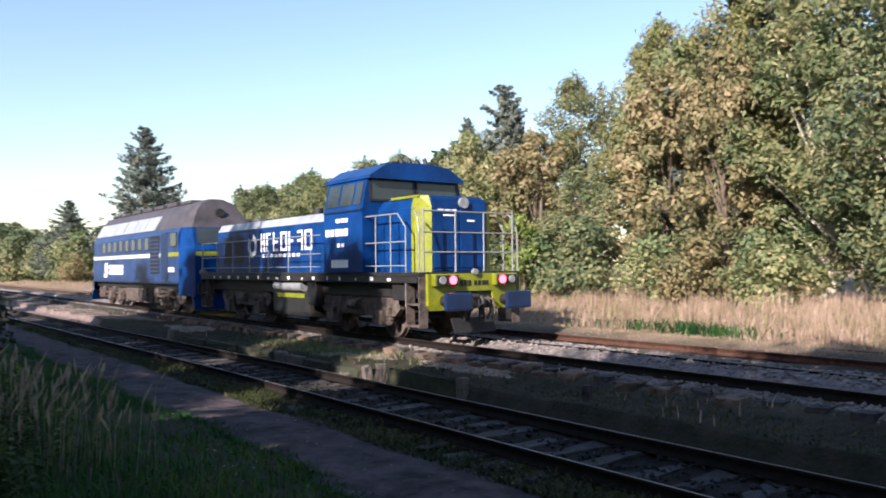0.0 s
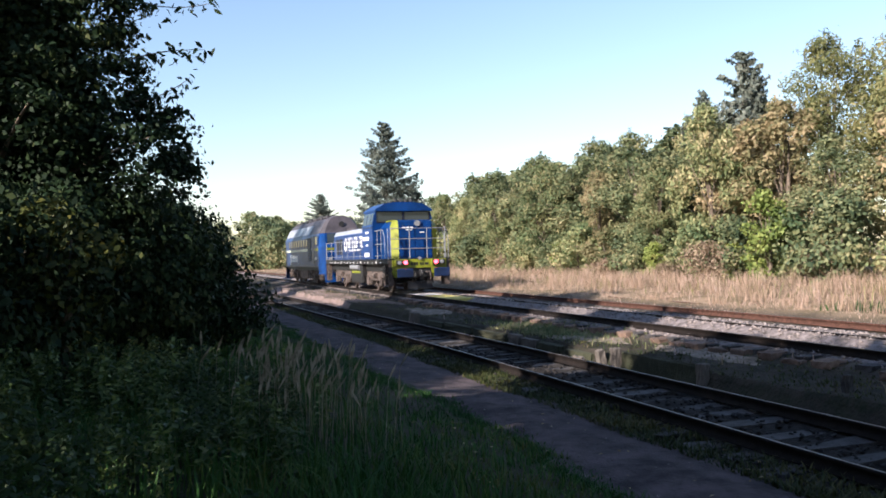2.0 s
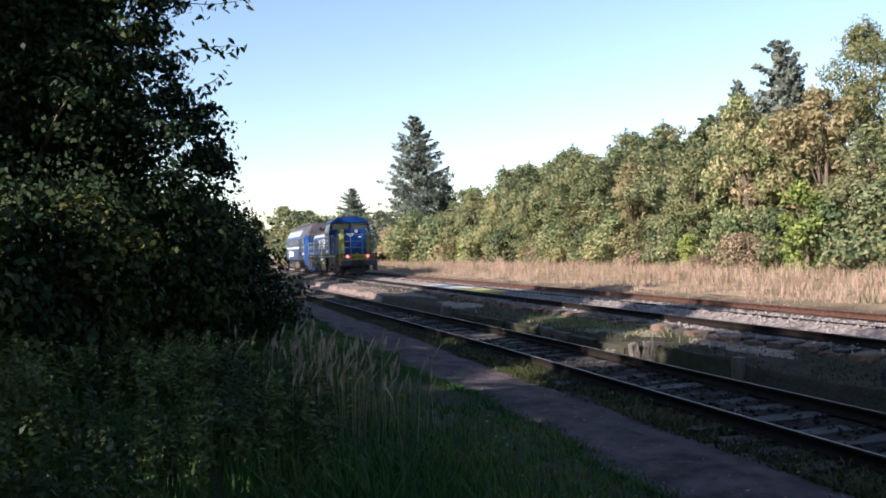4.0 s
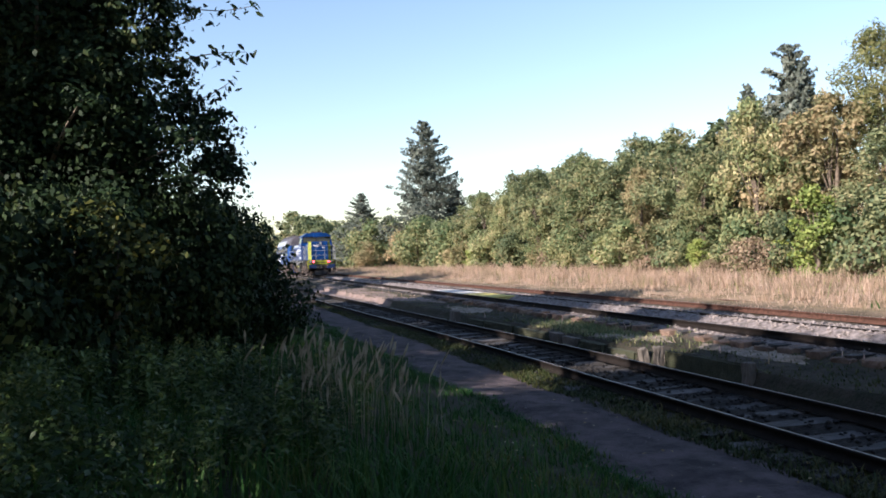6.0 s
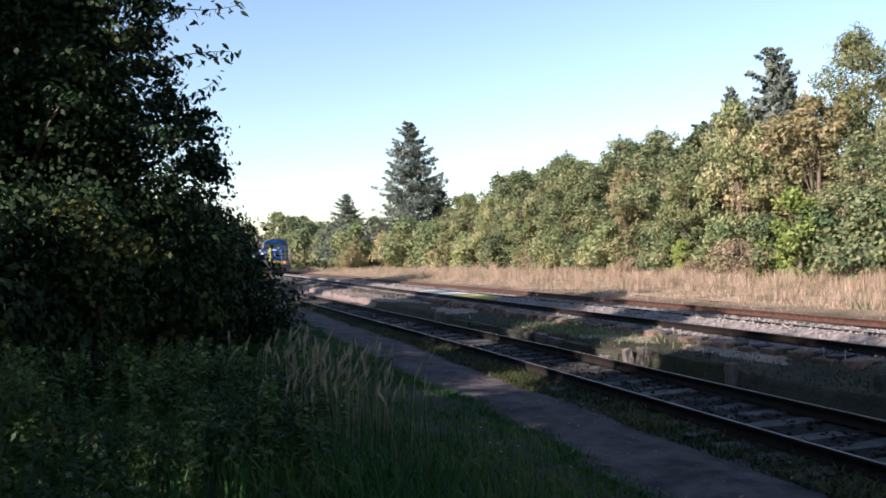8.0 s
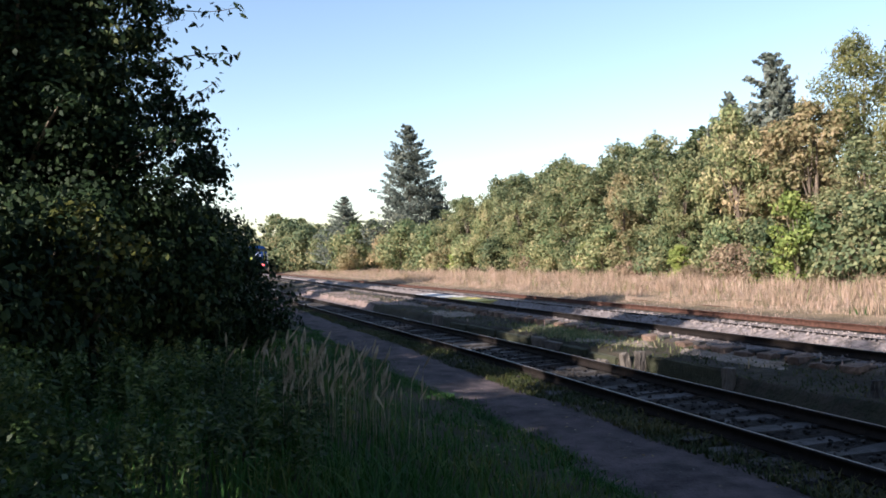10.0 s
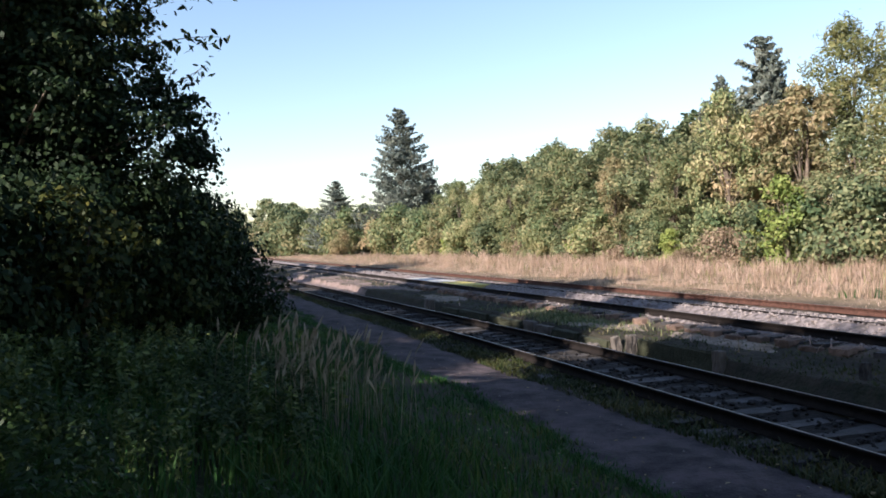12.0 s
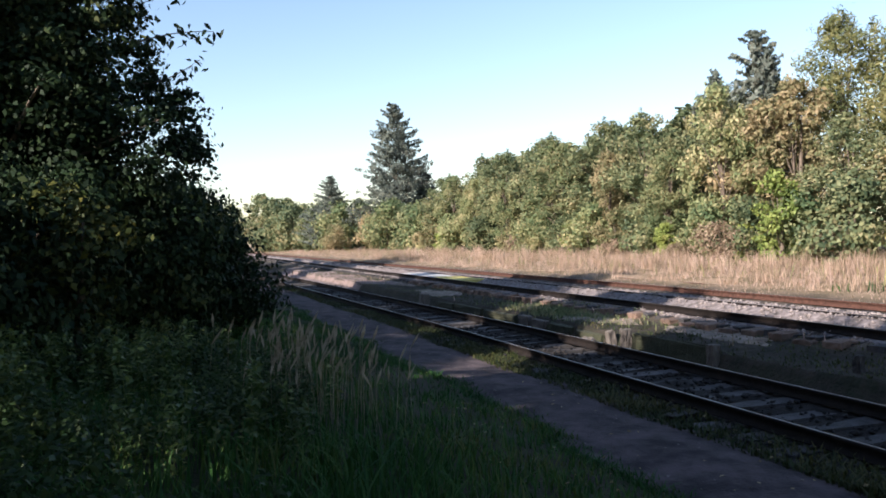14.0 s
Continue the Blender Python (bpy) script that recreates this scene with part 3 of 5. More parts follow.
# broadleaved trees of the wood's edge, one of each kind and then its fellows: x, y, scale, turn, height scale
WOOD = "trees along the meadow"
kinds = {
    "green": (broadleaf("maple_tree", "leafy green maple with first autumn yellow", L_GREEN, 9.9, 3.3, 11, 13500, 0.246, low=0.03, peak=0.5, lobes=95, lobe=0.19, slim=0.22), [(27.8, 41, 1.05, 1, 0.86), (29, 56, 1.1, 2, 1.06), (28.4, 64, 1.05, 4, 1.02), (28.8, 47.5, 1.05, 5, 1.06), (30, 71, 1.1, .4, 1.06), (29.5, 36.8, .9, 0, 1.0), (28.6, 79, 1.0, 2.5, .92), (27.2, 25.5, .7, 1, .72), ]),
    "yellow": (broadleaf("lime_tree", "yellowing broadleaved tree at the meadow", L_YELLOW, 8.4, 3.0, 23, 12500, 0.240, low=0.03, peak=0.45, lobes=88, lobe=0.19, slim=0.22), [(27, 51, .9, 0, .95), (27, 33.5, .95, 2, 1.1), (28, 75.5, .95, 3, .95), (27.2, 68, .75, 5, .85), (30, 22, 1.2, 2.8, 1.45), (26.8, 60, .7, 1.1, .75), (26.6, 37.3, .7, 4.1, .75)]),
    "orange": (broadleaf("cherry_tree", "orange-brown autumn tree with thinning leaves", L_ORANGE, 8.5, 2.8, 31, 9500, 0.252, low=0.04, peak=0.5, lobes=76, lobe=0.18, slim=0.22), [(28, 29.5, 1.0, 0, .98), (28.4, 21.6, 1.1, 2, 1.2), (27, 44.3, .6, 1, .8), (29, 33, 1.0, 3.3, .95), (27.4, 18.2, .9, 1.2, 1.2)]),
    "birch": (broadleaf("birch_tree", "tall golden-green birch with small leaves", L_YELLOW, 13.0, 3.7, 53, 19000, 0.228, low=0.04, peak=0.45, lobes=120, lobe=0.17, slim=0.22, bark=M_BIRCH), [(29, 15.0, 1.0, 4, 1.0), (30.4, 18.0, 1.1, 1, 1.05), (28.2, 12.2, 1.0, 2, 1.05)]),
    "alder": (broadleaf("alder_tree", "tall dense green alder at the meadow", L_GREEN, 14.0, 4.2, 57, 22000, 0.228, low=0.03, peak=0.45, lobes=130, lobe=0.17, slim=0.22), [(26.8, 10.4, 1.0, 2.2, 1.0), (30.5, 7, 1.1, 4.4, 1.0)]),
    "willow": (broadleaf("willow_tree", "tall grey-green willow with fine leaves", L_WILLOW, 12.5, 3.2, 47, 18000, 0.25, low=0.06, peak=0.5, lobes=80, lobe=0.24, slim=0.15), [(32, 30.3, 1.0, 1, .95), (31.5, 24, 1.05, 3, 1.1), (30.5, 19.6, 1.0, 5, 1.12), (34, 26.5, 1.15, 2, 1.1), (34, 13, 1.2, 0.3, 1.1)]),
}
for proto, places in kinds.values():
    proto["group"] = WOOD
    for i, (x, y, s, turn, sz) in enumerate(places):
        planted(proto, x, y, s, turn, sz, keep=i == 0)
pine = conifer("pine_tree", "ragged dark pine among the broadleaved trees", 12.9, 4.8, 5, 28, spread=1.2, rise=0.5, ragged=0.35, boughs=8)
planted(pine, 32.8, 37.4, keep=True)
for x_, y_, s_, tn_, sz_ in ((32.8, 40.9, .55, 2, .88), (32.4, 41.9, .5, 4, .77), (33.0, 36.6, .55, 5, .9)):
    planted(pine, x_, y_, s_, tn_, sz_)
planted(pine, 31.5, 19.0, 1.2, 2.0, 1.2)
spruce = conifer("spruce_tree", "tall dark spruce standing above the far bushes", 20.2, 7.9, 8, 36, rise=0.38, ragged=0.6, boughs=8, spread=1.3)
planted(spruce, 30.7, 105.6, keep=True)
planted(spruce, 35.0, 106.3, 0.6, 1.0, 0.54, "shorter dark spruce beside the tall one")
planted(spruce, 23.8, 117.6, 0.72, 2.0, 0.56, "small dark spruce above distant bushes")

# bushes at the foot of the wood and along the far end of the meadow
bush_y = broadleaf("shrub", "yellow-green shrub at the meadow's edge", L_YELLOW, 3.0, 1.7, 61, 3600, 0.195, low=0.02, peak=0.4, lobes=14, category="bush", lobe=0.42)
bush_g = broadleaf("shrub", "dark green shrub at the meadow's edge", L_GREEN, 3.2, 1.8, 67, 3600, 0.205, low=0.02, peak=0.4, lobes=14, category="bush", lobe=0.42)
bush_o = broadleaf("shrub", "orange autumn shrub at the meadow's edge", L_ORANGE, 3.2, 1.6, 71, 3800, 0.19, low=0.02, peak=0.45, lobes=13, category="bush", lobe=0.4)
for b_, places in ((bush_y, [(25.6, 27, 1.0), (25.8, 33.5, .9), (26, 45, 1.1), (26.4, 54, 1.0), (26.6, 72, 1.2), (27, 84, 1.7), (25.6, 20.5, .9), (26, 93, 2.0), (24, 112, 2.2), (25.4, 15.3, .9)]),
                   (bush_g, [(25.8, 30.3, .9), (26, 38.8, 1.0), (26.2, 49.5, .9), (26.5, 65, 1.1), (27.5, 89, 1.8), (28, 98, 2.1), (25.2, 23.8, 1.2), (22, 122, 2.4), (20, 131, 2.6), (29, 118, 2.5), (26, 128, 2.6), (18.4, 140, 3.0)]),
                   (bush_o, [(26.0, 42, .9), (26.3, 58, .8), (27, 79.5, 1.5), (26, 101, 1.7), (25.4, 18, 1.0), (22, 106, 1.3), (17.2, 146, 2.2)])):
    b_["group"] = "shrubs along the meadow"
    planted(b_, *places[0][:2], places[0][2], keep=True)
    for i, (x, y, s) in enumerate(places[1:]):
        planted(b_, x, y, s, i * 1.3)
far_proto = broadleaf("maple_tree", "green tree standing behind the wood's edge", L_GREEN, 9.9, 3.3, 17, 5200, 0.36, low=0.03, peak=0.5, lobes=80, lobe=0.2)
far_proto["group"] = WOOD
for i, (x, y, s, turn, sz) in enumerate([(33, 52, 1.15, 2, .93), (33.5, 38, 1.1, 4, 1.12), (33, 68, 1.15, 5, 1.02), (34, 76, 1.1, 1.2, 1.0), (32.5, 47, 1.1, .3, .9), (33, 60, 1.2, 1.4, .98), (33, 44, 1.2, 3, 1.02), (33.5, 56, 1.1, .9, .95), (33.2, 64, 1.15, 2.2, .98), (34, 72, 1.1, 3.9, .98), (36, 86, 1.1, 2.6, .95)]):
    planted(far_proto, x, y, s, turn, sz, keep=i == 0)
# fresh green saplings and a withered bush that stand out in the meadow
sapling = broadleaf("sapling", "bright yellow-green young tree in the meadow", L_FRESH, 4.0, 1.25, 81, 3600, 0.17, low=0.03, peak=0.3, lobes=34, lobe=0.32)
for i, (x, y, s, sz) in enumerate([(24.9, 27.2, 1.0, 1.0), (26.2, 73.5, 1.1, .7), (25.6, 36.4, .7, .5), (25.9, 47.2, .8, .6), (25.5, 30.0, .6, .45)]):
    planted(sapling, x, y, s, i * 1.9, sz, keep=i == 0)
withered = broadleaf("withered_bush", "brown withered bush with thin twigs", L_WITHER, 1.9, 1.3, 83, 2600, 0.12, low=0.05, peak=0.5, lobes=22, lobe=0.34, category="bush")
for i, (x, y, s, sz) in enumerate([(24.4, 30.6, 1.0, 1.0), (25.3, 24.6, .9, .8), (25.2, 40.6, .8, .6), (25.8, 56.0, 1.0, .8), (24.6, 34.0, .6, .5)]):
    planted(withered, x, y, s, i * 1.9, sz, keep=i == 0)
for i, (x, y, s) in enumerate([(17.5, 150, 1.15), (21, 160, 1.1), (24, 145, .9), (30, 140, .95), (14, 175, 1.1), (36, 128, .9), (38, 96, .9), (26, 175, 1.2), (12, 200, 1.3), (40, 84, .9), (36, 150, 1.0)]):
    planted(far_proto, x, y, s, i * 2.1, label="distant green tree behind the bushes")


# the dark thicket beside the camera
def thicket():
    rg = np.random.default_rng(101)
    ob = thing("sycamore_tree", "dense tree overhanging the grass, its leaves darkened for the shade", "tree", at=(-2.15, 12.6, 0.1))
    bm = bmesh.new()
    limb_mesh(bm, (0, 0, -0.2), (0.1, 0.2, 8.6), 0.2, 0.04, (0.1, 0, 0), 7, 9)
    L = []
    for i in range(420):
        z = 0.6 + 7.6 * (i + rg.uniform(0, 1)) / 420
        reach = np.interp(z, [0.5, 1.6, 2.2, 2.6, 3.0, 3.6, 3.9, 4.3, 4.8, 5.4, 7, 8.5], [2.8, 2.85, 2.6, 2.85, 3.05, 2.95, 2.55, 2.3, 2.15, 2.15, 2.0, 1.0])
        rim = i % 3 > 0
        an = rg.normal(0, 0.7) if i % 2 else rg.uniform(0, 2 * math.pi)
        lr = rg.uniform(0.26, 0.44) if rim else rg.uniform(0.7, 1.0)
        rad = (reach - lr * 0.8) * (rg.uniform(0.93, 1.04) if rim else rg.uniform(0.1, 0.7))
        c = (rad * math.cos(an), rad * 0.62 * math.sin(an), z)
        L.append((*c, lr * 1.1, lr * 1.1, lr * (0.5 if rim else 0.8)))
        if i % 4 == 0:
            limb_mesh(bm, (0, 0, max(0.5, z - 1.2)), c, 0.05, 0.012, (0, 0, 0.15), 4, 5)
    part("trunk", bm, M_BARK, ob)
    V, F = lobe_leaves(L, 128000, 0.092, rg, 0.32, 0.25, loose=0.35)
    mesh_arrays("crown", V, F, L_SHADE, ob)
    # a thin bough that hangs out into the open sky
    bm = bmesh.new()
    P = []
    for root, tip, sag in (((1.5, -0.2, 5.75), (3.15, -0.4, 5.5), -0.22), ((1.8, -0.3, 4.55), (2.95, -0.5, 4.75), 0.06), ((1.9, -0.2, 4.0), (2.75, -0.4, 4.35), -0.08), ((2.3, -0.2, 3.85), (2.6, -0.3, 3.9), 0.02)):
        limb_mesh(bm, root, tip, 0.014, 0.004, (0, 0, sag), 6, 5)
        a, b = np.array(root), np.array(tip)
        for s in np.linspace(0.3, 1.0, 15):
            q = a + (b - a) * s + np.array([0, 0, sag * math.sin(math.pi * s)])
            P += [q + rg.normal(0, 0.07, 3) + np.array([0, 0, -0.06]) for _ in range(3)]
    bough = part("bough", bm, M_BARK, ob, "thin bare bough with few leaves")
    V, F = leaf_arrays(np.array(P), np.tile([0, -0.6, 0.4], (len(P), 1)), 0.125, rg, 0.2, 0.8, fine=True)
    mesh_arrays("leaves", V, F, L_SHADE, bough)
    return ob


thicket()
hazel = broadleaf("hazel_bush", "green bush beside the path, its shade put into the leaf colours", L_SHADE, 2.0, 1.5, 111, 9000, 0.10, low=0.02, peak=0.4, lobes=40, category="bush", lobe=0.3, slim=0.3)
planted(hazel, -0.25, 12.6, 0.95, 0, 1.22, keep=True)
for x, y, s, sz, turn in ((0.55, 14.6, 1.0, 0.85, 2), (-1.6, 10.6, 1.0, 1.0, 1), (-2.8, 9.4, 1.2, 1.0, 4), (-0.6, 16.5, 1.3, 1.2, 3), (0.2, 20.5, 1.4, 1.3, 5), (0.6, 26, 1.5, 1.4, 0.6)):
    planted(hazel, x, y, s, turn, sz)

# a bush added for the sun flecks, which are in its leaf colours
golden = broadleaf("hazel_bush", "bush before the thicket, sunlit leaves painted yellow", L_FLECK, 2.35, 0.8, 117, 3200, 0.095, low=0.25, peak=0.6, lobes=26, category="bush", lobe=0.36, slim=0.3)
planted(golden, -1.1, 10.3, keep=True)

# the line of trees at the camera's back, whose shade falls on the path and the near track
shade = broadleaf("ash_tree", "tall green tree shading the path", L_GREEN, 11.0, 3.4, 121, 3700, 0.53, low=0.1, peak=0.68, lobes=44)
for i, (x, y, s, sz) in enumerate([(-7.5, -15, 1.0, 1.12), (-7.0, -10.2, 1.0, 1.1), (-7.8, -5.4, 1.0, 1.14), (-6.8, -0.6, .95, .95), (-7.0, 11.3, .62, .86), (-7.2, 17.7, .8, 1.02), (-6.8, 21.0, .85, .92), (-5.6, 23.2, .7, .8), (-5.0, 28.5, .9, .62), (-7.2, 25.0, .9, .68), (-5.5, 34, .8, .5), (-6.5, 40, .8, .5), (-6.6, 46.6, .85, 1.05), (-6.4, 52, .9, 1.1), (-6.6, 58.5, .9, .9), (-6.5, 68, 1.1, .8), (-4.9, -13, .75, .75), (-4.7, -9, .75, .72), (-5.0, -5.2, .75, .74), (-4.8, -1.2, .75, .72), (-5.0, 2.6, .75, .75), (-4.8, 6.8, .45, .67), (-12, -6, 1.0, 1.1), (-12, 15, 1.0, 1.1), (-11, 26, 1.1, 1.0)]):
    planted(shade, x, y, s, i * 1.7, sz, keep=i == 0)

# thin-leaved tree added out of view to let flecks of sun onto the bank
thin = broadleaf("ash_tree", "sparse unseen tree added to fleck the bank with sun", L_GREEN, 11.0, 3.4, 127, 1500, 0.42, low=0.1, peak=0.6, lobes=44)
planted(thin, -12.5, 2.2, .9, 0, .98, keep=True)

# wide crowns added unseen over and behind the camera to cut the skylight
canopy = broadleaf("oak_tree", "broad unseen tree added to shade the bank and tracks", L_GREEN, 14.0, 6.5, 131, 8000, 0.42, low=0.46, peak=0.45, lobes=60, lobe=0.24)
planted(canopy, -0.6, -4.6, .95, 0, .75, keep=True)
planted(canopy, -4.2, 1.0, .7, 1.0, .62)
planted(canopy, -7.4, 3.9, .44, 0.6, .92, "slender unseen tree added to shade the bank")
planted(canopy, 6.5, -8.5, 1.0, 2.0, .8)
planted(canopy, 13.0, -6.5, 1.0, 4.0, .85)


# ---- grasses ----
def blades(name, label, mat, x, y, height, width, rg, lean=0.35, category="grass"):
    """Single bent blades standing on the ground at the points (x, y)."""
    n = len(x)
    z = ground_z(x, y)
    an = rg.uniform(0, 2 * np.pi, n)
    h = height * rg.uniform(0.55, 1.25, n)
    w = width * rg.uniform(0.6, 1.4, n) * 0.5
    ln = rg.normal(0, lean, n) * h
    side = np.stack([np.cos(an), np.sin(an), np.zeros(n)], 1)
    way = np.stack([-np.sin(an), np.cos(an), np.zeros(n)], 1)
    base = np.stack([x, y, z - 0.02], 1)
    mid = base + np.stack([np.zeros(n), np.zeros(n), h * 0.6], 1) + way * (ln * 0.35)[:, None]
    top = base + np.stack([np.zeros(n), np.zeros(n), h], 1) + way * ln[:, None]
    W = side * w[:, None]
    V = np.stack([base - W, base + W, mid - W * 0.8, mid + W * 0.8, top - W * 0.12, top + W * 0.12], 1).reshape(-1, 3)
    k = np.arange(n)[:, None] * 6
    F = np.concatenate([k + np.array([[0, 1, 3, 2]]), k + np.array([[2, 3, 5, 4]])])
    return tagged(mesh_arrays(name, V, F, mat), label, category, kind="stuff")


def scatter(rg, n, x0, x1, y0, y1, power=1.0):
    """Points over a strip, denser towards its near end, in drifts."""
    x = rg.uniform(x0, x1, n)
    y = y0 + (y1 - y0) * rg.uniform(0, 1, n) ** power
    keep = (np.sin(x * 2.1 + 1.3 * np.sin(y * 0.7)) * np.sin(y * 1.3 + x) + rg.uniform(-1.0, 1.3, n)) > -0.35
    return x[keep], y[keep]


rg = np.random.default_rng(211)
x, y = scatter(rg, 74000, 14.75, 27.5, 4, 130, 1.7)
tall = 0.12 + 0.6 * np.clip((x - 14.9) / 5, 0, 1) ** 0.8
blades("meadow_grass", "tall dry straw-coloured grass between track and trees", L_STRAW, x, y, tall * 0.85 * (0.6 + 0.36 * np.sin(x * 1.1 + 0.6 * y) * np.sin(y * 0.8 - 0.5 * x)), 0.015, rg, 0.9)
x, y = scatter(rg, 3000, 17.5, 27.5, 6, 110, 1.7)
blades("meadow_weeds", "green weeds among the dry meadow grass", L_WILLOW, x, y, 0.4, 0.03, rg, 0.6)
cx, cy = rg.uniform(15.6, 26.5, 420), 4 + 70 * rg.uniform(0, 1, 420) ** 1.5
x, y = (np.repeat(c_, 44) + rg.normal(0, 0.16, 420 * 44) for c_ in (cx, cy))
blades("meadow_tufts", "taller pinkish tufts of dry grass in the meadow", L_TUFT, x, y, np.repeat(rg.uniform(0.35, 0.85, 420), 44) * np.clip((x - 14.6) / 4, 0.3, 1), 0.016, rg, 0.45)
x, y = rg.normal(16.6, 0.3, 500), rg.normal(12.2, 1.2, 500)
blades("verge_weeds", "dark green weeds beside the disused track", L_GRASS, x, y, 0.3, 0.04, rg, 0.6)
x, y = scatter(rg, 50000, -3.0, 4.1, 2.8, 24, 1.5)
blades("bank_grass", "shaded green grass on the bank", L_GRASS, x, y, np.interp(x, [-2, 1.5, 2.6, 3.8], [0.34, 0.26, 0.14, 0.09]), 0.015, rg, 0.7)
y = 3 + 27 * rg.uniform(0, 1, 7000) ** 1.4
x = 3.95 + 0.16 * np.sin(y * 0.8) + 0.1 * np.sin(y * 2.3 + 1) + rg.normal(-0.04, 0.11, 7000)
blades("path_edge_grass", "ragged short grass creeping over the path's edge", L_GRASS, x, y, 0.08, 0.013, rg, 0.9)
x, y = scatter(rg, 26000, 5.35, 6.16, 2.5, 40, 1.6)
blades("track_edge_grass", "low mossy grass between path and track", L_MOSSY, x, y, 0.10, 0.02, rg, 0.9)
x, y = scatter(rg, 12000, 8.6, 10.4, 3, 60, 1.5)
blades("island_grass", "sparse dry and green grass between the tracks", L_MOSSY, x, y, 0.07, 0.022, rg, 0.9)
x, y = rg.normal(9.6, 0.45, 2600), rg.normal(18.3, 1.5, 2600)
blades("sunlit_grass", "yellow-green grass tuft between the tracks", L_YELLOW, x, y, 0.12, 0.022, rg, 0.5)
x, y = scatter(rg, 150, 8.6, 10.6, 6, 60, 1.4)
blades("island_straw", "withered stalks between the tracks", L_STRAW, x, y, 0.2, 0.02, rg, 0.5)


def seed_grass():
    rg = np.random.default_rng(223)
    x = np.concatenate([rg.normal(1.25, 0.3, 95), rg.normal(1.75, 0.25, 30)])
    y = np.concatenate([rg.normal(7.9, 0.55, 95), rg.normal(7.4, 0.4, 30)])
    n = len(x)
    z = ground_z(x, y)
    h = rg.uniform(0.42, 0.86, n)
    lean = rg.normal(0, 0.07, (n, 2))
    V, F = [], []
    for i in range(n):
        top = np.array([x[i] + lean[i, 0] * h[i], y[i] + lean[i, 1] * h[i], z[i] + h[i]])
        base = np.array([x[i], y[i], z[i] - 0.02])
        tip = top + np.array([lean[i, 0] * 0.6 + 0.03, lean[i, 1] * 0.6, 0.15])
        for a, b, w0, w1 in ((base, top, 0.0018, 0.0016), (top, (top + tip) / 2, 0.004, 0.014), ((top + tip) / 2, tip, 0.014, 0.002)):
            for s in ((1, 0.2, 0), (0.2, 1, 0)):
                k, s = len(V), np.array(s)
                V += [a - s * w0, a + s * w0, b + s * w1, b - s * w1]
                F.append([k, k + 1, k + 2, k + 3])
    tagged(mesh_arrays("seed_grass", V, F, L_SEED), "tall pale seed heads of grass on the bank", "grass", kind="stuff")


seed_grass()


def weeds():
    """Leafy stems on the bank in front of the thicket."""
    rg = np.random.default_rng(227)
    n = 2000
    x, y = rg.uniform(-3.6, 1.7, n), 4.4 + 7.0 * rg.uniform(0, 1, n) ** 1.3
    keep = (x < 1.6 - 0.22 * np.abs(y - 9)) & (np.sin(x * 2.3 + y * 0.8) + np.sin(y * 2.1 - x * 1.1) + rg.uniform(-0.9, 0.9, n) > -0.1)
    x, y = x[keep], y[keep]
    z = ground_z(x, y)
    P, D = [], []
    for i in range(len(x)):
        h = rg.uniform(0.2, 0.72) * np.interp(x[i], [-2, 1.5], [1.3, 0.75]) * np.interp(y[i], [5, 8], [0.8, 1.1])
        m = int(h * 80)
        s = np.linspace(0.25, 1, m)
        an = np.arange(m) * 2.4 + rg.uniform(0, 6)
        r = 0.13 * (1.15 - s)
        P.append(np.stack([x[i] + r * np.cos(an), y[i] + r * np.sin(an), z[i] + h * s], 1))
        D.append(np.stack([np.cos(an) * 0.4, np.sin(an) * 0.4, np.ones(m)], 1))
    V, F = leaf_arrays(np.concatenate(P), np.concatenate(D), 0.062, rg, 0.26, 0.35)
    tagged(mesh_arrays("weed_patch", V, F, L_WEED), "leafy dark green weeds on the shaded bank", "weeds", kind="stuff")


weeds()


def weed_plant():
    """One tall broad-leaved weed: a bent stem with pairs of leaves."""
    rg = np.random.default_rng(241)
    ob = thing("weed_plant", "tall broad-leaved green weed on the bank", "plant", "tall weeds on the bank")
    part("stem", limb_mesh(bmesh.new(), (0, 0, -0.05), (0.06, 0.03, 0.72), 0.007, 0.003, (0.03, 0, 0), 5, 5), L_NETTLE, ob)
    P, D = [], []
    for i in range(20):
        z = 0.12 + 0.031 * i
        for s in (0, math.pi):
            an = i * 1.57 + s + rg.normal(0, 0.25)
            r = 0.085 * (1.25 - z)
            P.append((r * math.cos(an) + 0.06 * z, r * math.sin(an), z))
            D.append((0.35 * math.cos(an), 0.35 * math.sin(an), 1.0))
    V, F = leaf_arrays(np.array(P), np.array(D), 0.082, rg, 0.24, 0.3, fine=True)
    mesh_arrays("foliage", V, F, L_NETTLE, ob)
    return ob


nettle = weed_plant()
rg_w = random.Random(77)
CLUMPS = [(rg_w.uniform(-1.9, 1.4), rg_w.uniform(5.3, 9.8)) for _ in range(22)]
for i in range(130):
    cx_, cy_ = CLUMPS[i % 22]
    x_, y_ = cx_ + rg_w.gauss(0, 0.24), cy_ + rg_w.gauss(0, 0.3)
    planted(nettle, x_, y_, rg_w.uniform(0.7, 1.0) * min(1.2, 0.45 + y_ * 0.08), rg_w.uniform(0, 6), keep=i == 0)


def litter():
    rg = np.random.default_rng(251)
    n = 300
    x, y = rg.uniform(2.2, 6.3, n), 4 + 20 * rg.uniform(0, 1, n) ** 1.5
    P = np.stack([x, y, ground_z(x, y) + 0.05], 1)
    V, F = leaf_arrays(P, np.tile([0, 0, 2.5], (n, 1)), 0.045, rg, 0.35, 0.0)
    tagged(mesh_arrays("fallen_leaves", V, F, L_LITTER), "dry fallen leaves scattered on path and grass", "leaves", kind="stuff")


litter()


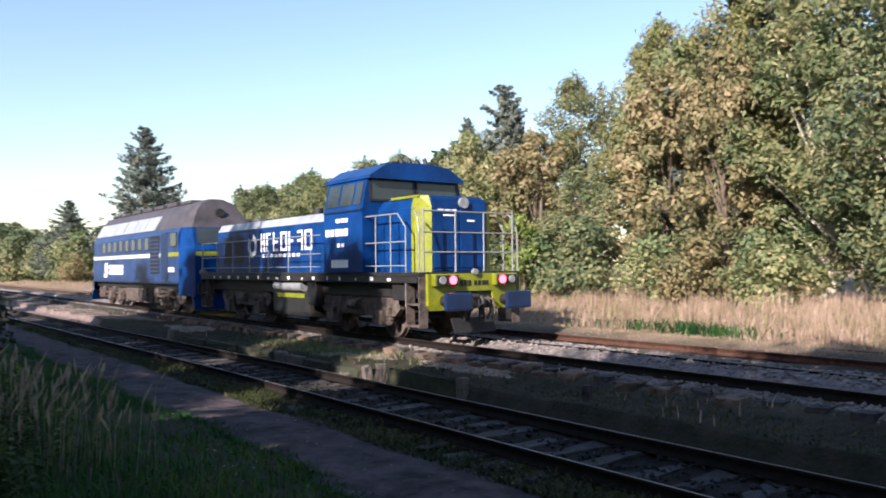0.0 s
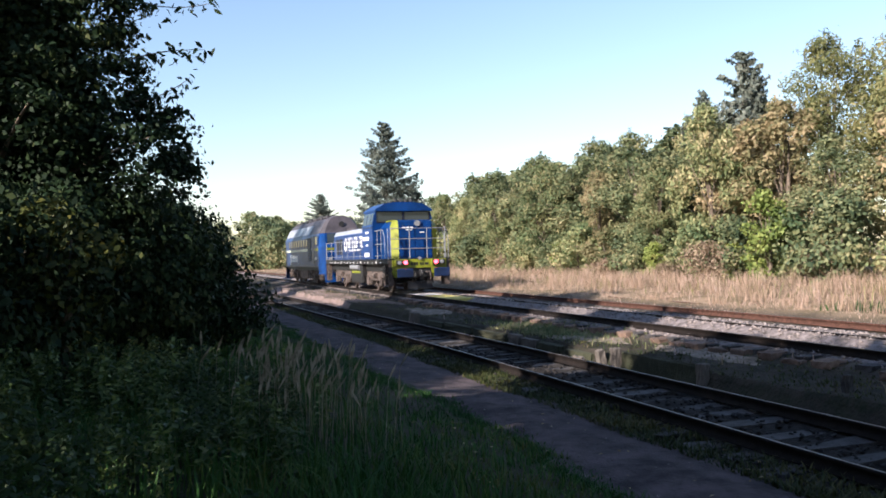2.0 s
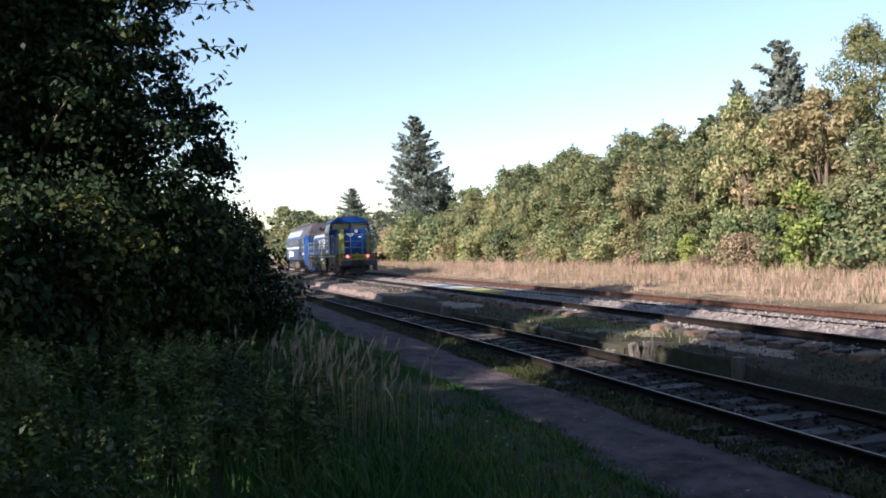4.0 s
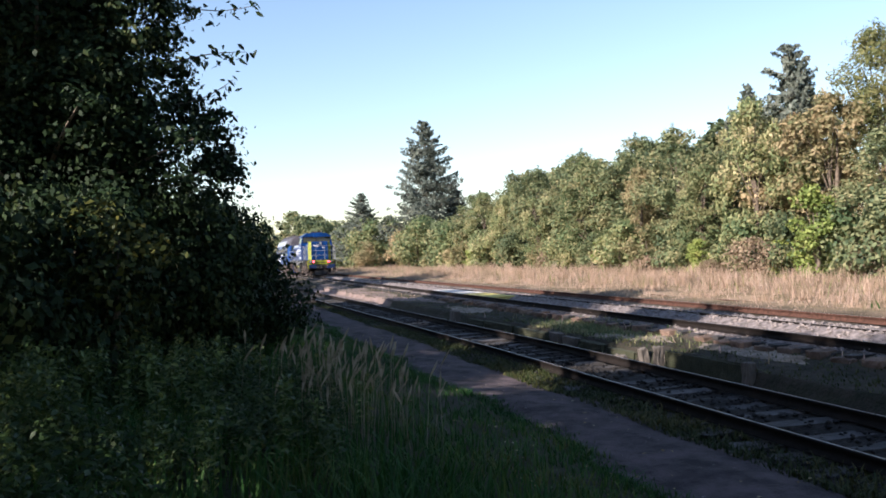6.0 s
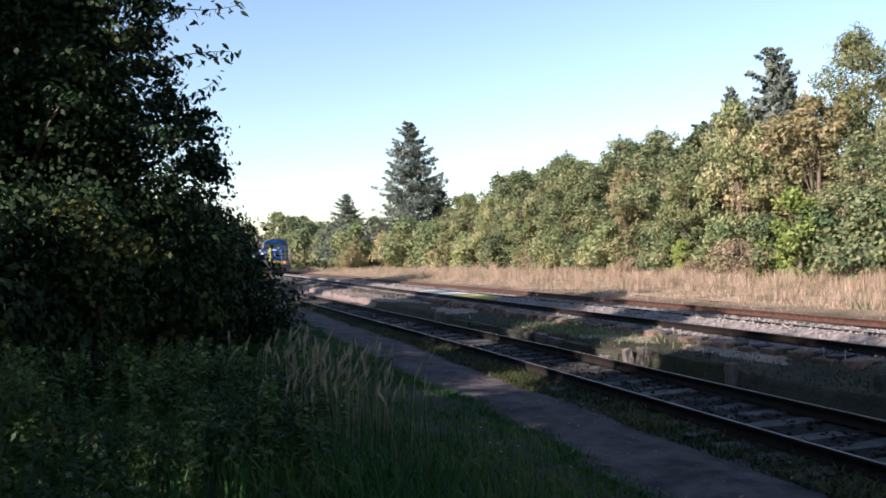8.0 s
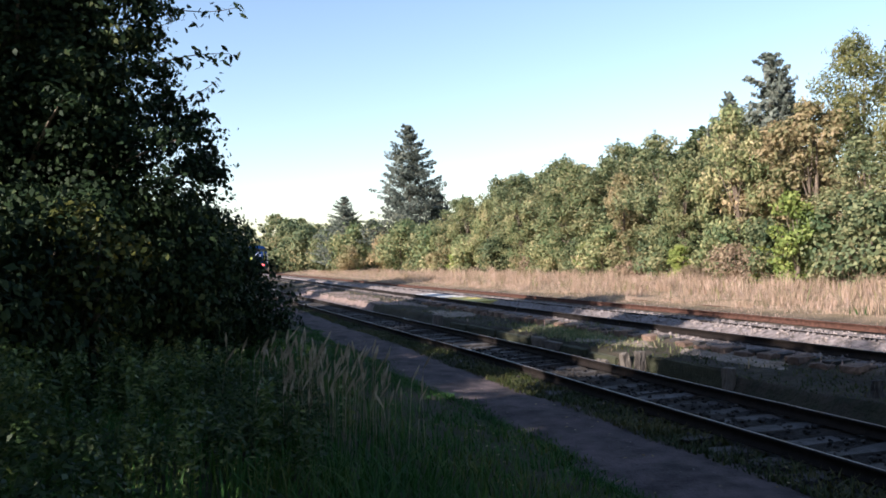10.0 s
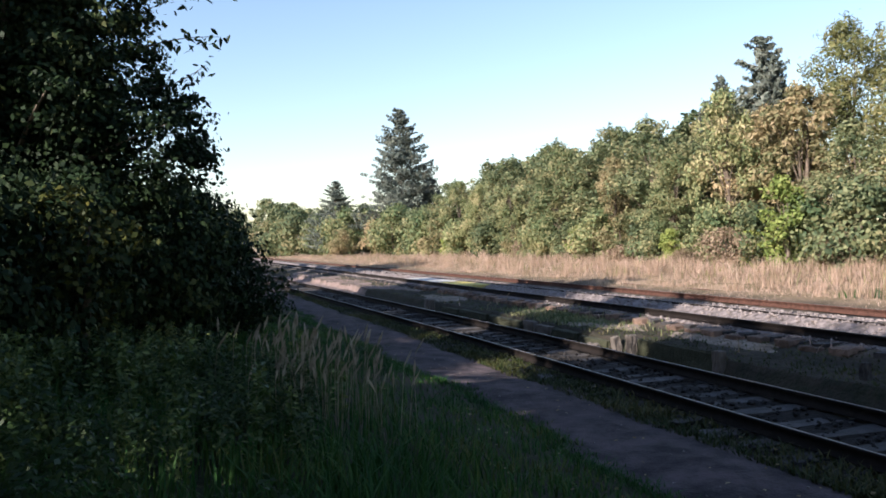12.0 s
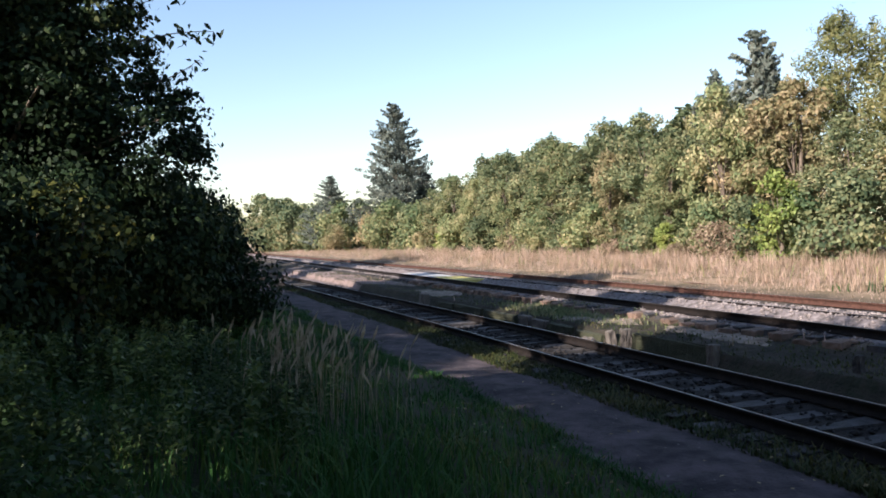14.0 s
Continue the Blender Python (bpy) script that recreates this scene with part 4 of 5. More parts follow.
# ---- locomotives: y runs back from the front beam, x across, z up from the rail ----
def axle_gear(parent, y, r=0.5):
    """A wheelset with its axle boxes."""
    ws = part("wheelset", rod(bmesh.new(), (-0.75, y, r), (0.75, y, r), 0.09, 10), M_BLACK, parent)
    for s in (-1, 1):
        bm = bmesh.new()
        rod(bm, (s * 0.68, y, r), (s * 0.80, y, r), r, 26)
        rod(bm, (s * 0.66, y, r), (s * 0.70, y, r), r + 0.03, 26)
        rod(bm, (s * 0.80, y, r), (s * 0.86, y, r), r * 0.4, 14)
        part("wheel", bm, M_GRIME, parent)
    return ws


def bogie(parent, y, axles, r=0.5):
    bg = part("bogie", boxed(-1.0, 1.0, y + axles[0] - 0.55, y + axles[-1] + 0.55, r + 0.15, r + 0.42, bevel=0.03), M_BLACK, parent)
    for s in (-1, 1):
        bm = bmesh.new()
        x0, x1 = sorted((s * 1.02, s * 1.16))
        a, b = y + axles[0] - 0.75, y + axles[-1] + 0.75
        prism(bm, [(a, r + 0.22), (a + 0.2, r + 0.05), (b - 0.2, r + 0.05), (b, r + 0.22), (b, r + 0.45), (b - 0.5, r + 0.52), (a + 0.5, r + 0.52), (a, r + 0.45)], "x", x0, x1)
        part("side_frame", bm, M_GRIME, bg)
        for ay in axles:
            q = y + ay
            box_ = part("axle_box", boxed(*sorted((s * 1.0, s * 1.3)), q - 0.17, q + 0.17, r - 0.19, r + 0.19, bevel=0.04), M_GRIME, bg)
            for dy in (-0.34, 0.34):
                bm = bmesh.new()
                for k in range(5):
                    rod(bm, (s * 1.16, q + dy, r - 0.12 + k * 0.085), (s * 1.16, q + dy, r - 0.075 + k * 0.085), 0.1, 10)
                rod(bm, (s * 1.16, q + dy, r - 0.16), (s * 1.16, q + dy, r + 0.33), 0.06, 8)
                part("spring", bm, M_GRIME, bg)
        for m0, m1 in zip(axles, axles[1:]):
            q = y + (m0 + m1) / 2
            part("brake_rigging", pipe(bmesh.new(), [(s * 1.12, q - 0.45, r - 0.2), (s * 1.12, q - 0.1, r - 0.28), (s * 1.12, q + 0.1, r - 0.05), (s * 1.12, q + 0.45, r - 0.22)], 0.035), M_GRIME, bg)
            part("brake_cylinder", rod(bmesh.new(), (s * 1.22, q - 0.2, r + 0.3), (s * 1.22, q + 0.25, r + 0.3), 0.12, 12), M_GRIME, bg)
    for ay in axles:
        axle_gear(bg, y + ay, r)
    return bg


def buffer_pair(parent, y, way, plate, z=1.0, half=0.34):
    for s in (-0.875, 0.875):
        bf = part("buffer", rod(bmesh.new(), (s, y, z), (s, y + way * 0.5, z), 0.12, 14, 0.1), M_BLACK, parent)
        y0, y1 = sorted((y + way * 0.5, y + way * 0.6))
        part("buffer_head", boxed(s - half, s + half, y0, y1, z - 0.2, z + 0.2, bevel=0.05), plate, bf)


def bars(name, parent, spec, x=None, y=None, thick=0.006, mat=None, label="", joined=False):
    """Flat painted bars on a side (x given: spec of y0, y1, z0, z1) or on an end (y given: x0, x1, z0, z1)."""
    bm = bmesh.new()
    for a0, a1, z0, z1 in spec:
        if x is not None:
            box(bm, x - thick, x + thick, a0, a1, z0, z1)
        else:
            box(bm, a0, a1, y - thick, y + thick, z0, z1)
        if not joined:
            part(name, bm, mat or M_WHITE, parent, label)
            bm = bmesh.new()
    if joined:
        part(name, bm, mat or M_WHITE, parent, label)


def slanted_pane(name, parent, corners, mat, thick=0.012):
    """A thin pane through four corners in order."""
    bm = bmesh.new()
    c = [Vector(p) for p in corners]
    nrm = (c[1] - c[0]).cross(c[2] - c[0]).normalized() * thick
    a, b = [bm.verts.new(p - nrm) for p in c], [bm.verts.new(p + nrm) for p in c]
    bm.faces.new(a[::-1])
    bm.faces.new(b)
    for i in range(4):
        bm.faces.new((a[i], a[(i + 1) % 4], b[(i + 1) % 4], b[i]))
    return part(name, bm, mat, parent)


def shunter():
    lo = thing("shunting_locomotive", "blue diesel shunter with lime-edged hood and red tail lamps", "locomotive", at=(11.5, 14.25, 0))
    END = 13.6
    fr = part("frame", boxed(-1.2, 1.2, 0.2, END - 0.2, 1.0, 1.42, bevel=0.03), M_BLACK, lo)
    part("running_board", boxed(-1.5, 1.5, 0.04, END, 1.5, 1.6, bevel=0.015), M_BLACK, lo)
    for s in (-1, 1):
        part("board_edge", boxed(*sorted((s * 1.44, s * 1.5)), 0.1, END - 0.05, 1.36, 1.5, bevel=0.01), M_BLACK, lo)
        rg = random.Random(4 + s)
        for k in range(16):
            q = 1.2 + k * 0.74 + rg.uniform(-.1, .1)
            part("small_marking", boxed(*sorted((s * 1.5, s * 1.512)), q, q + rg.choice((.05, .08, .14)), 1.40, 1.40 + rg.choice((.06, .09))), M_WHITE, lo, "small white maintenance marking")
    # front beam and lamps
    bm = bmesh.new()
    prism(bm, [(-1.3, 1.56), (1.3, 1.56), (1.3, 0.86), (1.2, 0.74), (0.62, 0.74), (0.55, 1.16), (-0.55, 1.16), (-0.62, 0.74), (-1.2, 0.74), (-1.3, 0.86)], "y", -0.06, 0.06)
    part("end_beam", bm, M_LIME, lo, "lime yellow front beam")
    part("draw_plate", boxed(-0.6, 0.6, 0.0, 0.12, 0.75, 1.27, bevel=0.02), M_BLACK, lo)
    bars("number_bars", lo, [(-0.42, -0.33, 1.28, 1.41), (-0.29, -0.22, 1.28, 1.41), (-0.18, -0.1, 1.28, 1.41), (0.0, 0.08, 1.29, 1.40), (0.12, 0.2, 1.29, 1.40), (0.24, 0.42, 1.29, 1.40)], y=-0.066, mat=M_BLACK)
    for s in (-1, 1):
        hs = part("lamp_housing", boxed(*sorted((s * 0.54, s * 1.22)), -0.2, -0.05, 1.28, 1.56, bevel=0.03), M_LIME, lo, "lime lamp housing")
        part("lamp_panel", boxed(*sorted((s * 0.58, s * 1.17)), -0.216, -0.19, 1.31, 1.53, bevel=0.008), M_BLACK, hs)
        part("tail_lamp", rod(bmesh.new(), (s * 0.73, -0.245, 1.42), (s * 0.73, -0.21, 1.42), 0.095, 16), M_RED, hs, "glowing red tail lamp")
        part("headlamp", rod(bmesh.new(), (s * 1.02, -0.245, 1.42), (s * 1.02, -0.21, 1.42), 0.09, 16), M_LENS, hs, "unlit clear headlamp")
    part("beam_stud", rod(bmesh.new(), (0, -0.14, 1.6), (0, -0.05, 1.6), 0.07, 12), M_STEEL, lo)
    buffer_pair(lo, -0.05, -1, M_NAVY, 0.95, 0.38)
    buffer_pair(lo, END + 0.02, 1, M_NAVY, 0.95, 0.38)
    cp = part("coupling", pipe(bmesh.new(), [(0, 0, 1.04), (0, -0.3, 1.04), (0.03, -0.36, 0.92), (0, -0.3, 0.62)], 0.055, 8), M_BLACK, lo)
    part("coupling_link", pipe(bmesh.new(), [(-0.06, -0.3, 0.98), (-0.06, -0.34, 0.5), (0.06, -0.34, 0.5), (0.06, -0.3, 0.98)], 0.025), M_BLACK, cp)
    for q in (-0.42, -0.28, 0.3, 0.44):
        part("brake_hose", pipe(bmesh.new(), [(q, -0.02, 1.0), (q, -0.22, 0.95), (q * 1.05, -0.26, 0.7), (q * 0.95, -0.18, 0.5)], 0.028), M_GRIME if q > 0 else M_BLACK, lo)
    bm = bmesh.new()
    prism(bm, [(0.02, 0.55), (-0.12, 0.22), (-0.09, 0.2), (0.08, 0.53)], "x", -0.6, 0.6)
    part("snow_plough", bm, M_BLACK, lo)
    for s in (-1, 1):
        for q in (0.3, END - 0.3):
            st = part("steps", boxed(*sorted((s * 1.28, s * 1.47)), q - 0.24, q + 0.24, 0.38, 0.42), M_GRIME, lo)
            part("step_tread", boxed(*sorted((s * 1.26, s * 1.47)), q - 0.24, q + 0.24, 0.86, 0.9), M_GRIME, st)
            for d in (-0.25, 0.25):
                part("step_stile", boxed(*sorted((s * 1.25, s * 1.48)), q + d - 0.015, q + d + 0.015, 0.36, 1.5), M_GRIME, st)
    # short hood with lime corners
    bm = bmesh.new()
    box(bm, -0.82, 0.82, 0.45, 2.3, 1.6, 3.34, bevel=0.04)
    hd = part("short_hood", bm, M_BLUE, lo, "blue short hood")
    for s in (-1, 1):
        bm = bmesh.new()
        lo_ = [(s * 0.822, 0.44), (s * 1.12, 0.70), (s * 1.12, 0.84), (s * 0.822, 0.84)]
        vs = [[bm.verts.new((x, y, z)) for x, y in lo_] for z in (1.6, 3.1)]
        top = [bm.verts.new((x, y + 0.12, 3.38)) for x, y in ((s * 0.822, 0.44), (s * 0.96, 0.70), (s * 0.96, 0.84), (s * 0.822, 0.84))]
        rings = vs + [top]
        for a, b in zip(rings, rings[1:]):
            for k in range(4):
                bm.faces.new((a[k], a[(k + 1) % 4], b[(k + 1) % 4], b[k]))
        bm.faces.new(rings[-1])
        bmesh.ops.recalc_face_normals(bm, faces=bm.faces)
        part("hood_corner", bm, M_LIME, hd, "lime yellow hood corner")
        bm = bmesh.new()
        prism(bm, [(s * 0.824, 1.6), (s * 1.12, 1.6), (s * 1.12, 3.08), (s * 0.95, 3.33), (s * 0.824, 3.33)], "y", 0.85, 2.3)
        part("hood_side", bm, M_BLUE, hd)
        part("hood_side_door", boxed(*sorted((s * 1.12, s * 1.135)), 1.1, 2.2, 1.75, 2.95, bevel=0.006), M_BLUE, hd)
    part("hood_top", boxed(-0.8, 0.8, 0.6, 2.28, 3.33, 3.39, bevel=0.03), M_BLUE, hd)
    for s in (-1, 1):
        part("hood_lip", boxed(*sorted((s * 0.81, s * 1.0)), 0.75, 1.9, 3.33, 3.40, bevel=0.03), M_LIME, hd, "lime yellow hood top edge")
    for x0, x1 in ((-0.78, -0.05), (0.0, 0.78)):
        part("hood_door", boxed(x0, x1, 0.425, 0.45, 1.7, 3.2, bevel=0.008), M_BLUE, hd)
    part("hood_lamp", rod(bmesh.new(), (0.08, 0.36, 3.22), (0.08, 0.46, 3.22), 0.13, 18), M_LENS, hd, "round clear lamp")
    bars("front_marks", hd, [(-0.66, -0.5, 3.0, 3.06), (-0.46, -0.3, 3.0, 3.06), (-0.26, -0.12, 3.0, 3.06), (-0.5, -0.16, 2.9, 2.94), (0.2, 0.42, 2.78, 2.83)], y=0.42)
    # front railings
    bm_posts = [(-1.32, 3.05), (-0.42, 2.98), (0.42, 2.98), (1.32, 3.05)]
    for x, zt in bm_posts:
        part("railing_post", rod(bmesh.new(), (x, 0.08, 1.6), (x, 0.08, zt), 0.022), M_STEEL, lo)
    for zt in (2.98, 2.5, 2.05):
        part("railing_bar", rod(bmesh.new(), (-1.32, 0.08, zt), (1.32, 0.08, zt), 0.018), M_STEEL, lo)
    for s in (-1, 1):
        part("handrail", pipe(bmesh.new(), [(s * 1.46, 0.06, 0.8), (s * 1.46, 0.06, 2.5), (s * 1.42, 0.16, 2.85), (s * 1.40, 0.34, 2.98)], 0.02), M_STEEL, lo)
        part("handrail", pipe(bmesh.new(), [(s * 1.46, 0.58, 0.8), (s * 1.46, 0.58, 2.62), (s * 1.46, 0.9, 2.95), (s * 1.46, 2.3, 2.95)], 0.02), M_STEEL, lo)
        for zt in (2.3, 1.75):
            part("railing_bar", rod(bmesh.new(), (s * 1.46, 0.58, zt), (s * 1.46, 2.3, zt), 0.016), M_STEEL, lo)
        for q in (1.2, 1.85):
            part("railing_post", rod(bmesh.new(), (s * 1.46, q, 1.6), (s * 1.46, q, 2.95), 0.018), M_STEEL, lo)
    # cab
    prof = [(-1.56, 1.6), (1.56, 1.6), (1.56, 3.15), (1.40, 3.92), (-1.40, 3.92), (-1.56, 3.15)]
    cab = part("cab", prism(bmesh.new(), prof, "y", 2.3, 4.25), M_BLUE, lo, "blue driver's cab with raked windows")
    bm = prism(bmesh.new(), [(-1.45, 3.90), (1.45, 3.90), (1.43, 3.98), (0.96, 4.27), (0.45, 4.33), (-0.45, 4.33), (-0.96, 4.27), (-1.43, 3.98)], "y", 2.12, 4.38)
    part("cab_roof", bm, M_BLUE, cab, "blue cab roof with sloping sides")
    for x0, x1 in ((-1.3, -0.07), (0.07, 1.3)):
        part("front_window", boxed(x0, x1, 2.285, 2.305, 3.40, 3.86, bevel=0.006), M_GLASS, cab)
        bars("window_frame", cab, [(x0 - 0.05, x1 + 0.05, 3.35, 3.40), (x0 - 0.05, x1 + 0.05, 3.86, 3.895), (x0 - 0.05, x0, 3.40, 3.86), (x1, x1 + 0.05, 3.40, 3.86)], y=2.288, thick=0.014, mat=M_BLACK, joined=True)
    for s in (-1, 1):
        def wall(q, z, s=s):
            return (s * (1.56 - 0.16 * (z - 3.15) / 0.77 + 0.006), q, z)
        for y0, y1 in ((2.42, 2.72), (2.82, 3.42), (3.52, 4.12)):
            slanted_pane("side_window", cab, [wall(y0, 3.26), wall(y1, 3.26), wall(y1, 3.82), wall(y0, 3.82)], M_GLASS)
        part("cab_sill", boxed(*sorted((s * 1.55, s * 1.59)), 2.32, 4.23, 3.11, 3.17, bevel=0.01), M_NAVY, cab)
        bars("cab_lettering", cab, [(3.0, 3.16, 2.86, 2.96), (3.2, 3.34, 2.86, 2.96), (3.4, 3.6, 2.86, 2.96), (3.0, 3.2, 2.52, 2.70), (3.25, 3.4, 2.52, 2.70), (3.45, 3.62, 2.52, 2.70), (3.7, 3.86, 2.52, 2.70), (3.92, 4.14, 2.52, 2.70), (3.2, 3.34, 2.24, 2.34), (3.4, 3.52, 2.24, 2.34)], x=s * 1.563, label="white lettering drawn as bars")
        bars("white_plate", cab, [(3.0, 3.85, 1.72, 1.92)], x=s * 1.564, label="white plate")
    rg = random.Random(9)
    for q in (-0.3, -0.05, 0.2, 0.45):
        part("horn", rod(bmesh.new(), (q, 2.4, 4.33), (q, 2.4 + 0.1, 4.33 + rg.uniform(.12, .2)), 0.06, 10), M_BLACK, cab)
    part("aerial_box", boxed(-0.5, 0.6, 2.6, 3.2, 4.32, 4.42, bevel=0.03), M_BLACK, cab)
    # long hood
    prof = [(-1.08, 1.6), (1.08, 1.6), (1.08, 2.95), (0.92, 3.22), (0.4, 3.32), (-0.4, 3.32), (-0.92, 3.22), (-1.08, 2.95)]
    lh = part("long_hood", prism(bmesh.new(), prof, "y", 4.25, 13.0), M_BLUE, lo, "long blue engine hood")
    for s in (-1, 1):
        slanted_pane("roof_edge", lh, [(s * 1.075, 4.27, 2.99), (s * 1.075, 12.98, 2.99), (s * 0.925, 12.98, 3.235), (s * 0.925, 4.27, 3.235)], M_CREAM)
        for k in range(9):
            q = 4.8 + k * 0.9
            part("hood_door", boxed(*sorted((s * 1.08, s * 1.092)), q, q + 0.82, 1.7, 2.88, bevel=0.005), M_BLUE, lh)
        for q in (10.7, 11.6):
            gr = part("grille", boxed(*sorted((s * 1.09, s * 1.10)), q, q + 0.74, 1.9, 2.8), M_BLACK, lh)
        bm = bmesh.new()
        for k in range(18):
            a = k * 2 * math.pi / 18
            a2 = (k + 1) * 2 * math.pi / 18
            if 2 <= k <= 4:
                continue
            vs = [(s * 1.1, 9.95 + math.cos(b) * r, 2.45 + math.sin(b) * r * 1.15) for b, r in ((a, .18), (a2, .18), (a2, .34), (a, .34))]
            bm.faces.new([bm.verts.new(p) for p in vs])
        ex = bmesh.ops.extrude_face_region(bm, geom=bm.faces[:])
        bmesh.ops.translate(bm, verts=[v for v in ex["geom"] if isinstance(v, bmesh.types.BMVert)], vec=(s * 0.006, 0, 0))
        part("emblem", bm, M_WHITE, lh, "white ring emblem")
        spec = []
        q = 9.3
        for wdt, strokes in ((.30, "lmr"), (.36, "lt"), (.40, "lbm"), (.42, "lrtb"), (.36, "lm"), (.42, "rtm"), (.44, "lrtb")):
            a0, a1 = q - wdt, q
            made = {"l": (a1 - 0.075, a1, 2.24, 2.82), "r": (a0, a0 + 0.075, 2.24, 2.82), "t": (a0 + 0.076, a1 - 0.076, 2.745, 2.82), "m": (a0 + 0.076, a1 - 0.076, 2.49, 2.565), "b": (a0 + 0.076, a1 - 0.076, 2.24, 2.315)}
            spec += [made[k] for k in strokes]
            q -= wdt + 0.13
        bars("hood_lettering", lh, spec, x=s * 1.098, label="large white lettering drawn as bars")
        bars("small_lettering", lh, [(6.6 + k * 0.3, 6.78 + k * 0.3, 2.06, 2.16) for k in range(9)], x=s * 1.098, label="small white lettering drawn as bars")
        part("handrail", pipe(bmesh.new(), [(s * 1.46, 4.65, 2.6), (s * 1.46, 13.5, 2.6), (s * 1.46, 13.55, 1.6)], 0.02), M_STEEL, lo)
        part("railing_bar", rod(bmesh.new(), (s * 1.46, 4.65, 2.1), (s * 1.46, 13.5, 2.1), 0.016), M_STEEL, lo)
        part("railing_bar", rod(bmesh.new(), (s * 1.46, 4.65, 1.75), (s * 1.46, 13.5, 1.75), 0.014), M_STEEL, lo)
        for k in range(7):
            part("railing_post", rod(bmesh.new(), (s * 1.46, 5.2 + k * 1.38, 1.6), (s * 1.46, 5.2 + k * 1.38, 2.6), 0.018), M_STEEL, lo)
    part("exhaust", rod(bmesh.new(), (0, 7.5, 3.3), (0, 7.5, 3.55), 0.16, 14), M_BLACK, lh)
    part("fan_cover", rod(bmesh.new(), (0, 11.6, 3.28), (0, 11.6, 3.42), 0.6, 22), M_ROOF, lh)
    # underframe
    tank = part("fuel_tank", boxed(-1.3, 1.3, 5.6, 8.0, 0.35, 1.1, bevel=0.12), M_BLACK, lo)
    for s in (-1, 1):
        part("battery_box", boxed(*sorted((s * 1.02, s * 1.42)), 5.0, 5.5, 0.7, 1.4, bevel=0.03), M_BLACK, lo)
        part("air_tank", rod(bmesh.new(), (s * 1.3, 5.9, 1.2), (s * 1.3, 7.7, 1.2), 0.14, 14), M_STEEL, tank)
        bars("tank_stripe", tank, [(5.9, 7.7, 0.88, 1.0)], x=s * 1.305, mat=M_LIME, label="lime stripe")
        part("sand_box", boxed(*sorted((s * 1.05, s * 1.4)), 0.75, 1.25, 0.95, 1.42, bevel=0.03), M_BLACK, lo)
    bogie(lo, 3.25, (-1.2, 1.2))
    bogie(lo, 10.4, (-1.2, 1.2))
    return lo


